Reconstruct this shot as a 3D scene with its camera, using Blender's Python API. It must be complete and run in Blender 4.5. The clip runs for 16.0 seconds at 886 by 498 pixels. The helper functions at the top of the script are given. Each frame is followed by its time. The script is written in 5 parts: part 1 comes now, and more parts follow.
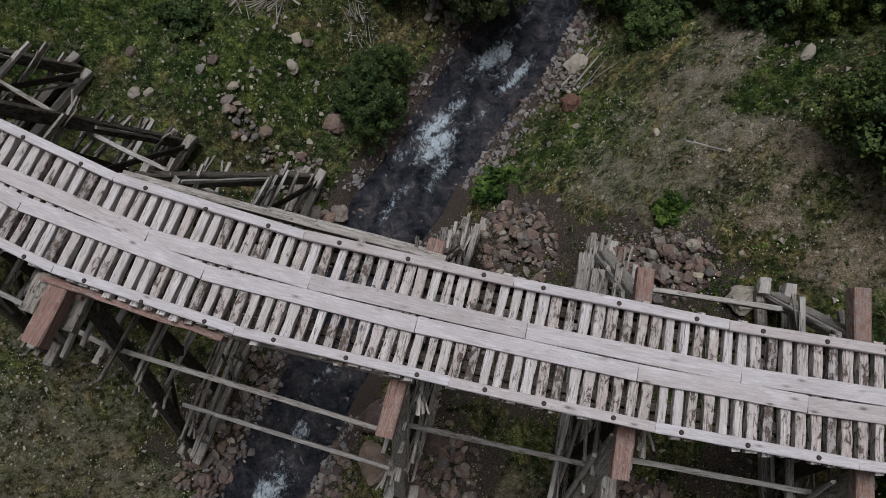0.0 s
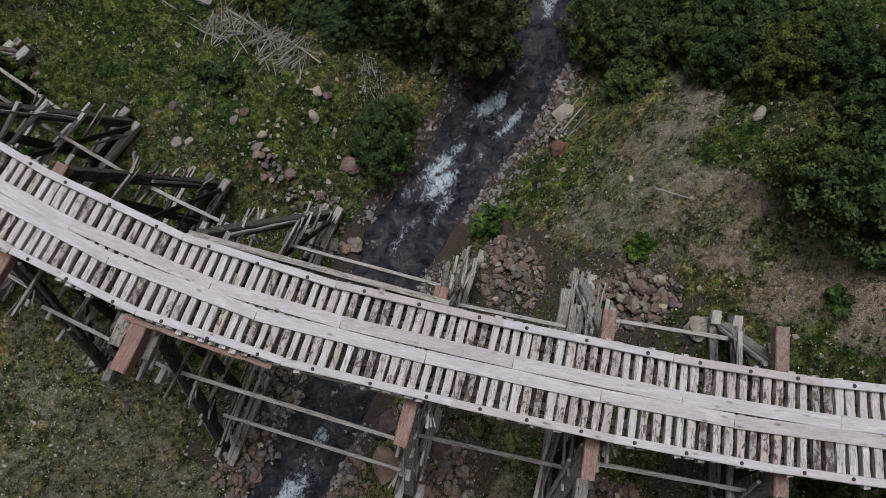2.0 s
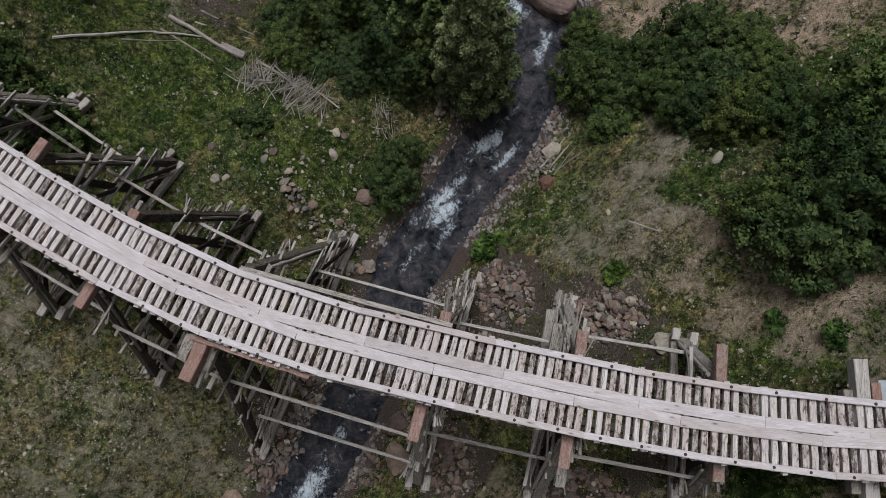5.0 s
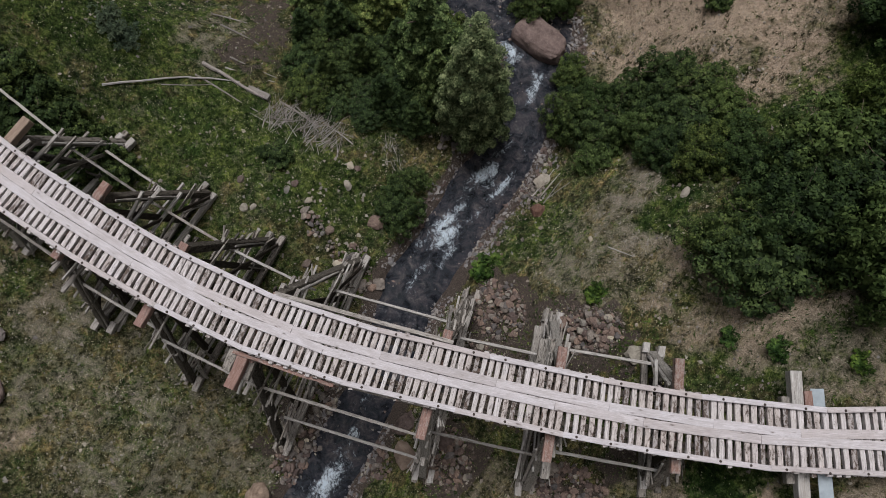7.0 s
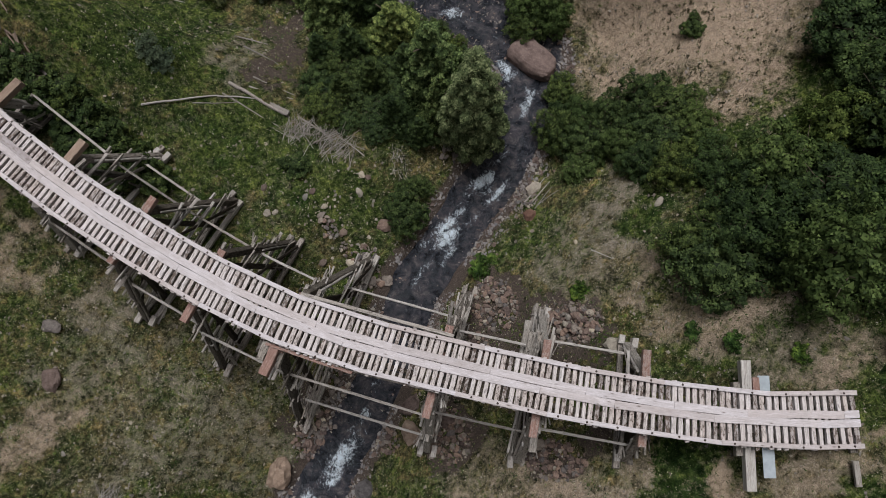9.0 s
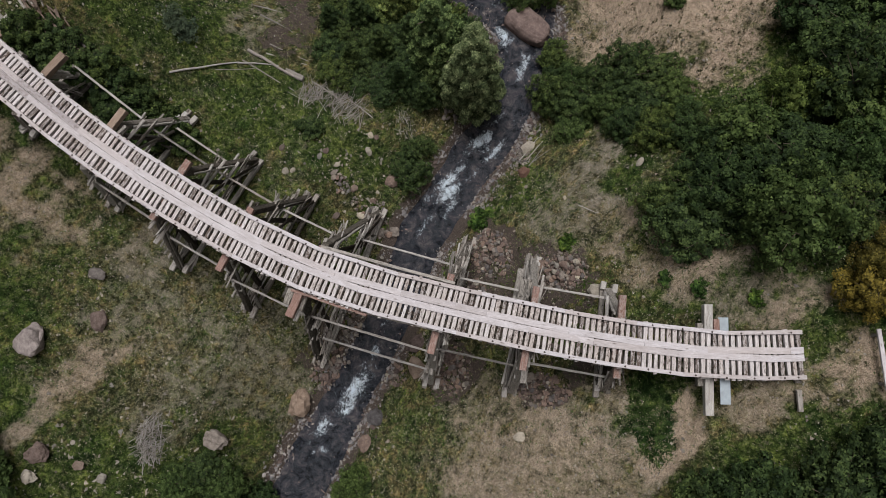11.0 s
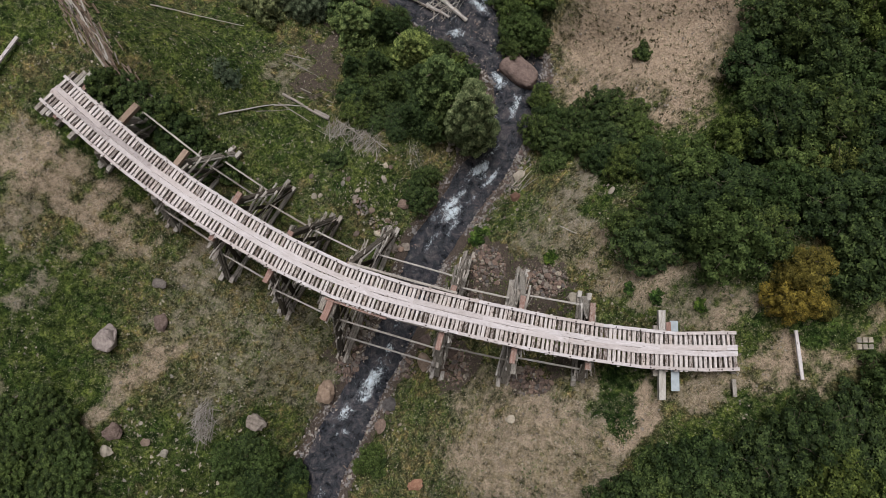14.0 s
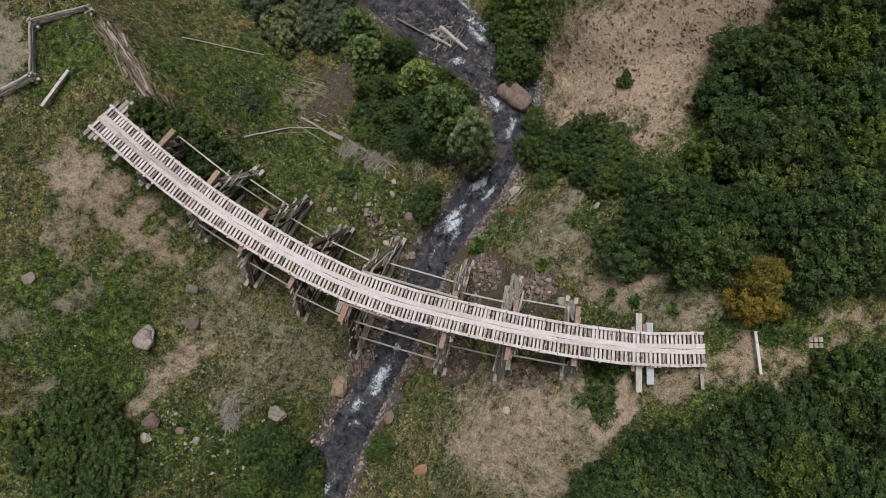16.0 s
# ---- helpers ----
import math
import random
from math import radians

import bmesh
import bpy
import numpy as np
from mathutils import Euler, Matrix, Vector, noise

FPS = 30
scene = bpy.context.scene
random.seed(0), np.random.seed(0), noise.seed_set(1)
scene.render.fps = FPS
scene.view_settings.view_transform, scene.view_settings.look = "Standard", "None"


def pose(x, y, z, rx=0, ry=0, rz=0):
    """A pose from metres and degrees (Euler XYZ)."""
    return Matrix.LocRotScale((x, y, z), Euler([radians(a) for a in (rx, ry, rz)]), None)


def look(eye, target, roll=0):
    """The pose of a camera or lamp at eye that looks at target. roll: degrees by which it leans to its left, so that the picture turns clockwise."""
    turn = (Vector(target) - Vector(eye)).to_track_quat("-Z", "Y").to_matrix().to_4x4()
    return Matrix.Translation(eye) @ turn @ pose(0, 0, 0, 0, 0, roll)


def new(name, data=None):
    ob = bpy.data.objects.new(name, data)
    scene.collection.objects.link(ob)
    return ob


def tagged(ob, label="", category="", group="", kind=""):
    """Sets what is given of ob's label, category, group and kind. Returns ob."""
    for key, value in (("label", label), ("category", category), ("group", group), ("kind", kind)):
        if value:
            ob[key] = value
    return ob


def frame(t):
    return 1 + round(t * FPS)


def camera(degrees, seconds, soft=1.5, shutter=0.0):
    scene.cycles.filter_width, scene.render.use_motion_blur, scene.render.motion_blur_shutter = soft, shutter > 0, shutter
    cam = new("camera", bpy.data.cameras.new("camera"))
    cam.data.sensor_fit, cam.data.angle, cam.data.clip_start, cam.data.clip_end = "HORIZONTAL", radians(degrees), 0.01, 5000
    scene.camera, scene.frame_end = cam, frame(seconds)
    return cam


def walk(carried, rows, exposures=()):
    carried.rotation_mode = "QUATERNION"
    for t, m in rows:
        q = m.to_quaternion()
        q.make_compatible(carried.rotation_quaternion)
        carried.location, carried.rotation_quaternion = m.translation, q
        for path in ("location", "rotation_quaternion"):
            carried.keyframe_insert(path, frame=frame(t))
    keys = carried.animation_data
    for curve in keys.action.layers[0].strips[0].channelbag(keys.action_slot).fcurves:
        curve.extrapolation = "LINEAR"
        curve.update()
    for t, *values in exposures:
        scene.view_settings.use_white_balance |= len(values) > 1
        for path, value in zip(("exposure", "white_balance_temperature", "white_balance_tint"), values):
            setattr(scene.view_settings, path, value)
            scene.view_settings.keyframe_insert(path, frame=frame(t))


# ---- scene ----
cam = camera(59.7, 16.0, soft=0.6)
METRES, EYE, TILT, LEAN, TURN = 39.0, 29.0, -77.2, 1.7, 0.0
ROWS = [
    (0.0, 0.0, 0.0, 0.0, 0.0, 0.0, -0.0),
    (0.5, -0.0015, -0.0334, 0.0068, 0.03, -0.01, 0.02),
    (1.0, -0.0029, -0.0611, 0.0139, 0.05, -0.03, 0.01),
    (1.5, -0.0024, -0.0814, 0.0223, 0.07, -0.04, -0.0),
    (2.0, -0.0018, -0.1, 0.0307, 0.09, -0.07, -0.03),
    (2.5, -0.0014, -0.1155, 0.037, 0.11, -0.08, -0.04),
    (3.0, -0.0018, -0.1301, 0.0403, 0.12, -0.08, -0.04),
    (3.5, -0.0028, -0.1501, 0.0433, 0.13, -0.1, -0.05),
    (4.0, -0.0037, -0.1716, 0.0462, 0.14, -0.1, -0.03),
    (6.5, -0.0043, -0.3039, 0.0776, 0.25, -0.07, -0.05),
    (7.0, -0.0052, -0.3366, 0.0849, 0.26, -0.07, -0.07),
    (7.5, -0.0061, -0.3691, 0.0927, 0.27, -0.07, -0.08),
    (8.0, -0.0062, -0.3994, 0.0995, 0.27, -0.07, -0.08),
    (10.5, -0.0076, -0.5522, 0.1319, 0.36, -5.13, -0.08),
    (11.0, -0.0079, -0.5821, 0.1377, 0.36, -5.73, -0.07),
    (11.5, -0.0084, -0.6158, 0.1442, 0.37, -5.74, -0.08),
    (12.0, -0.0094, -0.6508, 0.1516, 0.38, -5.76, -0.08),
    (12.5, -0.0103, -0.6904, 0.1603, 0.4, -5.78, -0.1),
    (13.0, -0.011, -0.7318, 0.1694, 0.41, -5.78, -0.1),
    (13.5, -0.0119, -0.7719, 0.1788, 0.42, -5.79, -0.1),
    (14.0, -0.0118, -0.8128, 0.1883, 0.46, -5.8, -0.11),
    (14.5, -0.0117, -0.8548, 0.1974, 0.48, -5.8, -0.12),
    (15.0, -0.0117, -0.8973, 0.2064, 0.52, -5.79, -0.13),
    (15.5, -0.0121, -0.9361, 0.2147, 0.55, -5.79, -0.14),
    (16.0, -0.013, -0.9734, 0.2228, 0.57, -5.8, -0.14),
]
walk(cam, [(t, pose(0, 0, EYE, TILT, LEAN, TURN) @ pose(METRES * x, METRES * y, METRES * z, 90 + pitch, roll, yaw)) for t, x, y, z, yaw, pitch, roll in ROWS],
     exposures=[(0.0, -0.2, 6350, 10), (2.0, -0.06, 6400, 10), (4.0, -0.02, 6450, 10), (8.0, 0.08, 6600, 11), (11.0, 0.16, 6700, 10.5), (16.0, 0.34, 6850, 11)])

# ---- overcast daylight ----
world = bpy.data.worlds.new("overcast_sky")
scene.world = world
world.use_nodes = True
wn = world.node_tree
wn.nodes.clear()
sky = wn.nodes.new("ShaderNodeTexSky")
sky.sky_type = "NISHITA"
sky.sun_disc = False
sky.sun_elevation, sky.sun_rotation = radians(75), radians(140)
sky.air_density, sky.dust_density = 1.0, 5.0
soft_sky = wn.nodes.new("ShaderNodeHueSaturation")
soft_sky.inputs["Saturation"].default_value = 0.35
back = wn.nodes.new("ShaderNodeBackground")
back.inputs["Strength"].default_value = 0.031
sky_out = wn.nodes.new("ShaderNodeOutputWorld")
wn.links.new(sky.outputs[0], soft_sky.inputs["Color"])
wn.links.new(soft_sky.outputs[0], back.inputs["Color"])
wn.links.new(back.outputs[0], sky_out.inputs["Surface"])
sun_data = bpy.data.lights.new("sun", "SUN")
sun_data.energy, sun_data.angle, sun_data.color = 2.9, radians(28), (0.985, 0.985, 1.0)
sun = new("sun", sun_data)
sun.matrix_world = look((-2, 26, 80), (0, 5, 0))

# ---- materials ----
def node_mat(name, rough=0.85):
    m = bpy.data.materials.new(name)
    m.use_nodes = True
    nt = m.node_tree
    b = nt.nodes["Principled BSDF"]
    b.inputs["Roughness"].default_value = rough
    b.inputs["Specular IOR Level"].default_value = 0.5 if rough < 0.5 else 0.12
    return m, nt, b


def ramp(nt, fac, stops):
    r = nt.nodes.new("ShaderNodeValToRGB")
    el = r.color_ramp.elements
    while len(el) < len(stops):
        el.new(0.5)
    for e, (p, c) in zip(el, stops):
        e.position, e.color = p, (*c, 1)
    nt.links.new(fac, r.inputs[0])
    return r.outputs[0]


def coords(nt, scale=(1, 1, 1), kind="Object"):
    tc = nt.nodes.new("ShaderNodeTexCoord")
    mp = nt.nodes.new("ShaderNodeMapping")
    mp.inputs["Scale"].default_value = scale
    nt.links.new(tc.outputs[kind], mp.inputs[0])
    return mp.outputs[0]


def noise_tex(nt, vec, scale, detail=6, rough=0.6, dist=0.0):
    n = nt.nodes.new("ShaderNodeTexNoise")
    n.inputs["Scale"].default_value, n.inputs["Detail"].default_value = scale, detail
    n.inputs["Roughness"].default_value, n.inputs["Distortion"].default_value = rough, dist
    nt.links.new(vec, n.inputs["Vector"])
    return n.outputs["Fac"]


def mix(nt, fac, a, b, mode="MIX"):
    m = nt.nodes.new("ShaderNodeMix")
    m.data_type, m.blend_type = "RGBA", mode
    for socket, value in ((m.inputs[0], fac), (m.inputs[6], a), (m.inputs[7], b)):
        if isinstance(value, (int, float)):
            socket.default_value = value
        elif isinstance(value, tuple):
            socket.default_value = (*value, 1)
        else:
            nt.links.new(value, socket)
    return m.outputs[2]


def math_node(nt, op, a, b=0.0):
    m = nt.nodes.new("ShaderNodeMath")
    m.operation = op
    m.use_clamp = False
    for socket, value in ((m.inputs[0], a), (m.inputs[1], b)):
        if isinstance(value, (int, float)):
            socket.default_value = value
        else:
            nt.links.new(value, socket)
    return m.outputs[0]


def bump(nt, b, height, strength, distance):
    bp = nt.nodes.new("ShaderNodeBump")
    bp.inputs["Strength"].default_value, bp.inputs["Distance"].default_value = strength, distance
    nt.links.new(height, bp.inputs["Height"])
    nt.links.new(bp.outputs[0], b.inputs["Normal"])


def random_of(nt):
    return nt.nodes.new("ShaderNodeObjectInfo").outputs["Random"]


def wood(name, light, dark, rot=0.5, rot_colour=(0.07, 0.05, 0.035), vary=0.35, spread=0.1, crack=0.6, knots=0.0, relief=0.9):
    """Weathered timber whose grain runs along the local x axis."""
    m, nt, b = node_mat(name, 0.9)
    info = nt.nodes.new("ShaderNodeObjectInfo")
    tc = nt.nodes.new("ShaderNodeTexCoord")
    shift = nt.nodes.new("ShaderNodeVectorMath")
    shift.operation = "MULTIPLY_ADD"
    comb = nt.nodes.new("ShaderNodeCombineXYZ")
    for k in range(3):
        nt.links.new(info.outputs["Random"], comb.inputs[k])
    nt.links.new(comb.outputs[0], shift.inputs[0])
    shift.inputs[1].default_value = (37.0, 53.0, 19.0)
    nt.links.new(tc.outputs["Object"], shift.inputs[2])
    def stretch(s):
        mp = nt.nodes.new("ShaderNodeMapping")
        mp.inputs["Scale"].default_value = s
        nt.links.new(shift.outputs[0], mp.inputs[0])
        return mp.outputs[0]
    grain = noise_tex(nt, stretch((2.4, 34, 34)), 1.0, 9, 0.75, 0.5)
    broad = noise_tex(nt, stretch((1.1, 4, 4)), 1.0, 6, 0.65, 0.3)
    patch = noise_tex(nt, stretch((5.0, 9.5, 9.5)), 1.0, 9, 0.76, 0.4)
    split = noise_tex(nt, stretch((0.9, 15, 15)), 1.0, 3, 0.5, 0.25)
    base = ramp(nt, grain, [(0.3, dark), (0.5, tuple(0.45 * p + 0.55 * q for p, q in zip(light, dark))), (0.64, light)])
    tint = ramp(nt, broad, [(0.3, (0.8, 0.775, 0.75)), (0.48, (0.95, 0.935, 0.92)), (0.66, (1.06, 1.06, 1.06))])
    col = mix(nt, 1.0, base, tint, "MULTIPLY")
    shade = ramp(nt, info.outputs["Random"], [(0.0, (1 - vary,) * 3), (0.3, (0.93, 0.885, 0.845)), (0.5, (1.0, 0.985, 0.97)), (1.0, (1 + vary * 0.2,) * 3)])
    col = mix(nt, 1.0, col, shade, "MULTIPLY")
    worn = math_node(nt, "ADD", patch, math_node(nt, "MULTIPLY", math_node(nt, "SUBTRACT", info.outputs["Random"], 0.6), -spread))
    halo = ramp(nt, worn, [(0.58 - 0.1 * rot, (0, 0, 0)), (0.67 - 0.1 * rot, (1, 1, 1))])
    edge = ramp(nt, worn, [(0.66 - 0.1 * rot, (0, 0, 0)), (0.7 - 0.1 * rot, (1, 1, 1))])
    col = mix(nt, math_node(nt, "MULTIPLY", halo, min(0.62, 0.25 + 0.5 * rot)), col, tuple(0.3 * d + 1.1 * r for d, r in zip(dark, rot_colour)))
    col = mix(nt, math_node(nt, "MULTIPLY", edge, min(1.0, 0.4 + rot)), col, rot_colour)
    gap = math_node(nt, "ABSOLUTE", math_node(nt, "SUBTRACT", split, 0.5))
    slit = ramp(nt, gap, [(0.0, (1, 1, 1)), (0.008, (0.75, 0.75, 0.75)), (0.016, (0, 0, 0))])
    slit = math_node(nt, "MULTIPLY", slit, ramp(nt, broad, [(0.4, (0, 0, 0)), (0.55, (1, 1, 1))]))
    col = mix(nt, math_node(nt, "MULTIPLY", slit, crack), col, tuple(0.6 * c for c in rot_colour))
    height = math_node(nt, "SUBTRACT", grain, math_node(nt, "MULTIPLY", edge, 0.6))
    if knots:
        vor = nt.nodes.new("ShaderNodeTexVoronoi")
        vor.inputs["Scale"].default_value = 1.0
        nt.links.new(stretch((1.5, 4.2, 0.2)), vor.inputs["Vector"])
        knot = ramp(nt, vor.outputs["Distance"], [(0.06, (1, 1, 1)), (0.12, (0.35, 0.35, 0.35)), (0.2, (0, 0, 0))])
        col = mix(nt, math_node(nt, "MULTIPLY", knot, knots), col, (0.12, 0.095, 0.08))
    height = math_node(nt, "SUBTRACT", height, math_node(nt, "MULTIPLY", slit, 0.8))
    nt.links.new(col, b.inputs["Base Color"])
    bump(nt, b, height, relief, 0.02)
    return m


WOOD_TIE = wood("weathered_tie_wood", (0.72, 0.69, 0.71), (0.42, 0.388, 0.38), 0.42, (0.09, 0.06, 0.045), 0.26, 0.22, 0.75)
WOOD_PLANK = wood("bleached_plank_wood", (0.655, 0.63, 0.67), (0.42, 0.395, 0.41), 0.3, (0.3, 0.265, 0.25), 0.16, 0.1, 0.2, 0.8, 0.45)
WOOD_STAINED = wood("stained_plank_wood", (0.6, 0.565, 0.59), (0.37, 0.34, 0.35), 0.46, (0.2, 0.165, 0.16), 0.2, 0.15, 0.6, 0.6, 0.5)
WOOD_OLD = wood("old_grey_timber", (0.47, 0.45, 0.425), (0.15, 0.136, 0.122), 0.5, (0.03, 0.023, 0.017), 0.65, 0.15, 0.9)
WOOD_DARK = wood("dark_creosoted_timber", (0.115, 0.1, 0.085), (0.016, 0.013, 0.011), 0.3, (0.01, 0.008, 0.007), 0.4, 0.1, 0.9)
WOOD_WORN = wood("half_bleached_creosoted_timber", (0.24, 0.22, 0.195), (0.03, 0.026, 0.022), 0.4, (0.014, 0.011, 0.009), 0.4, 0.15, 0.9)
WOOD_BROWN = wood("rotten_brown_board", (0.27, 0.215, 0.18), (0.1, 0.075, 0.06), 0.5, (0.05, 0.036, 0.028), 0.5, 0.2, 0.7)
WOOD_RED = wood("red_stained_timber", (0.36, 0.245, 0.215), (0.18, 0.1, 0.083), 0.95, (0.36, 0.3, 0.275), 0.4, 0.15, 0.7)
WOOD_DRIFT = wood("bleached_driftwood", (0.55, 0.535, 0.52), (0.26, 0.243, 0.23), 0.3, (0.12, 0.1, 0.08), 0.45, 0.15, 0.7)
WOOD_TAN = wood("tan_peeled_log", (0.42, 0.34, 0.285), (0.25, 0.18, 0.14), 0.3, (0.16, 0.12, 0.1), 0.3)


def plain(name, colour, rough=0.6, metal=0.0, spread=0.15, scale=8.0):
    m, nt, b = node_mat(name, rough)
    b.inputs["Metallic"].default_value = metal
    n = noise_tex(nt, coords(nt), scale, 6)
    nt.links.new(ramp(nt, n, [(0.3, tuple(c * (1 - spread) for c in colour)), (0.7, tuple(min(1, c * (1 + spread)) for c in colour))]), b.inputs["Base Color"])
    bump(nt, b, n, 0.3, 0.01)
    return m


BOLT = plain("rusted_steel", (0.07, 0.055, 0.05), 0.7, 0.4)
SHEET = plain("pale_blue_painted_metal", (0.33, 0.375, 0.41), 0.6, 0.0, 0.15, 3.0)


def rock_mat(name, light, dark, spots):
    m, nt, b = node_mat(name, 0.9)
    v = coords(nt)
    info = random_of(nt)
    island = nt.nodes.new("ShaderNodeNewGeometry").outputs["Random Per Island"]
    n1 = noise_tex(nt, v, 3.0, 8, 0.7)
    n2 = noise_tex(nt, v, 22.0, 5, 0.7)
    col = ramp(nt, n1, [(0.3, dark), (0.68, light)])
    col = mix(nt, ramp(nt, n2, [(0.56, (0, 0, 0)), (0.68, (0.7, 0.7, 0.7))]), col, spots)
    for r in (info, island):
        col = mix(nt, 1.0, col, ramp(nt, r, [(0.0, (0.62, 0.63, 0.66)), (0.5, (0.95, 0.93, 0.92)), (1.0, (1.25, 1.2, 1.12))]), "MULTIPLY")
    nt.links.new(col, b.inputs["Base Color"])
    bump(nt, b, n2, 0.5, 0.03)
    return m


ROCK_GREY = rock_mat("grey_stone", (0.245, 0.225, 0.213), (0.088, 0.079, 0.075), (0.34, 0.315, 0.295))
ROCK_SHORE = rock_mat("grey_shingle", (0.36, 0.35, 0.35), (0.13, 0.125, 0.125), (0.42, 0.4, 0.39))
ROCK_RED = rock_mat("reddish_stone", (0.24, 0.185, 0.165), (0.075, 0.054, 0.048), (0.33, 0.29, 0.265))
ROCK_LILAC = rock_mat("pale_lilac_stone", (0.47, 0.415, 0.4), (0.2, 0.17, 0.165), (0.58, 0.54, 0.52))
ROCK_BROWN = rock_mat("speckled_pink_brown_stone", (0.235, 0.18, 0.165), (0.1, 0.074, 0.068), (0.4, 0.36, 0.34))
ROCK_PALE = rock_mat("pale_stone", (0.42, 0.4, 0.35), (0.22, 0.2, 0.17), (0.5, 0.48, 0.44))
ROCK_RUST = rock_mat("rust_red_stone", (0.25, 0.15, 0.115), (0.12, 0.065, 0.05), (0.34, 0.26, 0.21))
ROCK_ORANGE = rock_mat("orange_brown_stone", (0.34, 0.27, 0.22), (0.17, 0.125, 0.1), (0.42, 0.36, 0.31))

# ---- valley: stream line, half widths and cross-sections ----
STREAM_Y = [-40.0, -12.6, -9.2, -6.3, -3.9, -1.5, 2.0, 6.4, 8.3, 10.3, 12.8, 14.8, 16.8, 19.3, 20.9, 22.9, 25.0, 27.0, 30.4, 60.0]
STREAM_X = [-24.0, -12.0, -10.85, -9.5, -8.2, -6.7, -5.0, -3.3, -2.45, -1.0, 0.8, 2.05, 3.35, 4.0, 4.2, 3.2, 0.4, -1.6, -4.8, -22.0]
STREAM_HALF = [1.8, 1.8, 1.85, 1.9, 1.6, 1.6, 1.6, 1.6, 1.95, 1.85, 2.0, 1.9, 1.6, 1.5, 1.9, 2.9, 3.5, 3.9, 4.4, 4.4]
SECTION_Y = [-12.0, -3.0, 5.0, 13.0, 24.0]
SECTION_D = [0.5, 3.0, 7.0, 12.0, 18.0, 26.0, 45.0]
LEFT_BANK = [[0.4, 3.0, 6.7, 10.7, 14.8, 15.3, 15.1],
             [0.2, 1.9, 4.9, 6.9, 9.0, 14.5, 15.4],
             [0.3, 1.3, 3.5, 5.3, 7.8, 11.8, 14.7],
             [0.3, 0.7, 2.8, 3.6, 6.2, 11.5, 13.4],
             [0.4, 0.5, 0.6, 0.9, 2.9, 11.5, 14.6]]
RIGHT_BANK = [[0.3, 1.6, 4.1, 7.6, 9.3, 12.2, 15.3],
              [0.4, 2.3, 4.1, 8.0, 11.0, 14.7, 14.7],
              [0.3, 2.3, 5.1, 8.4, 14.0, 14.9, 14.2],
              [0.3, 1.8, 4.9, 7.3, 11.1, 10.9, 13.7],
              [0.2, 0.1, 4.2, 7.3, 11.8, 13.7, 13.3]]
def water_level(y):
    return 0.5 + 0.05 * np.clip(y, -60, 60)


def smooth(k):
    k = np.clip(k, 0, 1)
    return k * k * (3 - 2 * k)


def ground_height(x, y):
    """Height of the ground, for arrays or numbers, without its fine unevenness."""
    x, y = np.broadcast_arrays(np.asarray(x, float), np.asarray(y, float))
    u = x - np.interp(y, STREAM_Y, STREAM_X)
    d = np.abs(u) - np.interp(y, STREAM_Y, STREAM_HALF)
    top = np.zeros_like(d)
    low = np.zeros_like(d)
    yc = np.clip(y, SECTION_Y[0], SECTION_Y[-1])
    j = np.clip(np.searchsorted(SECTION_Y, yc) - 1, 0, len(SECTION_Y) - 2)
    ya, yb = np.take(SECTION_Y, j), np.take(SECTION_Y, j + 1)
    g = (yc - ya) / (yb - ya)
    for bank, side in ((LEFT_BANK, u <= 0), (RIGHT_BANK, u > 0)):
        rows = np.stack([np.interp(d, SECTION_D, r) for r in bank])
        firsts = np.array([r[0] for r in bank])
        h = np.take_along_axis(rows, j[None], 0)[0] * (1 - g) + np.take_along_axis(rows, (j + 1)[None], 0)[0] * g
        f = firsts[j] * (1 - g) + firsts[j + 1] * g
        top = np.where(side, h, top)
        low = np.where(side, f, low)
    k = smooth((d + 0.6) / 1.1)
    z = water_level(y) + np.where(d < 0.5, -0.35 + (low + 0.35) * k, top)
    return z


def uneven(x, y):
    v = Vector((x, y, 0))
    return 0.22 * noise.noise(v * 0.33) + 0.1 * noise.noise(v * 0.9) + 0.05 * noise.noise(v * 2.3)


def ground_at(x, y):
    return float(ground_height(x, y)) + uneven(x, y) * 0.8


# ---- helpers for meshes ----
def mesh_of(bm, name):
    me = bpy.data.meshes.new(name)
    bm.to_mesh(me)
    bm.free()
    return me


def part(name, bm, material, parent, label="", m=None):
    me = bm if isinstance(bm, bpy.types.Mesh) else mesh_of(bm, name)
    if not me.materials and material:
        me.materials.append(material)
    ob = new(name, me)
    ob.parent = parent
    if m is not None:
        ob.matrix_basis = m
    return tagged(ob, label)


def empty(name, label, category, m=None, group="", kind=""):
    ob = new(name)
    ob.empty_display_size = 0.2
    if m is not None:
        ob.matrix_basis = m
    return tagged(ob, label, category, group, kind)


def blend_axis(nt, attr):
    a = nt.nodes.new("ShaderNodeAttribute")
    a.attribute_name = attr
    return a.outputs["Fac"]

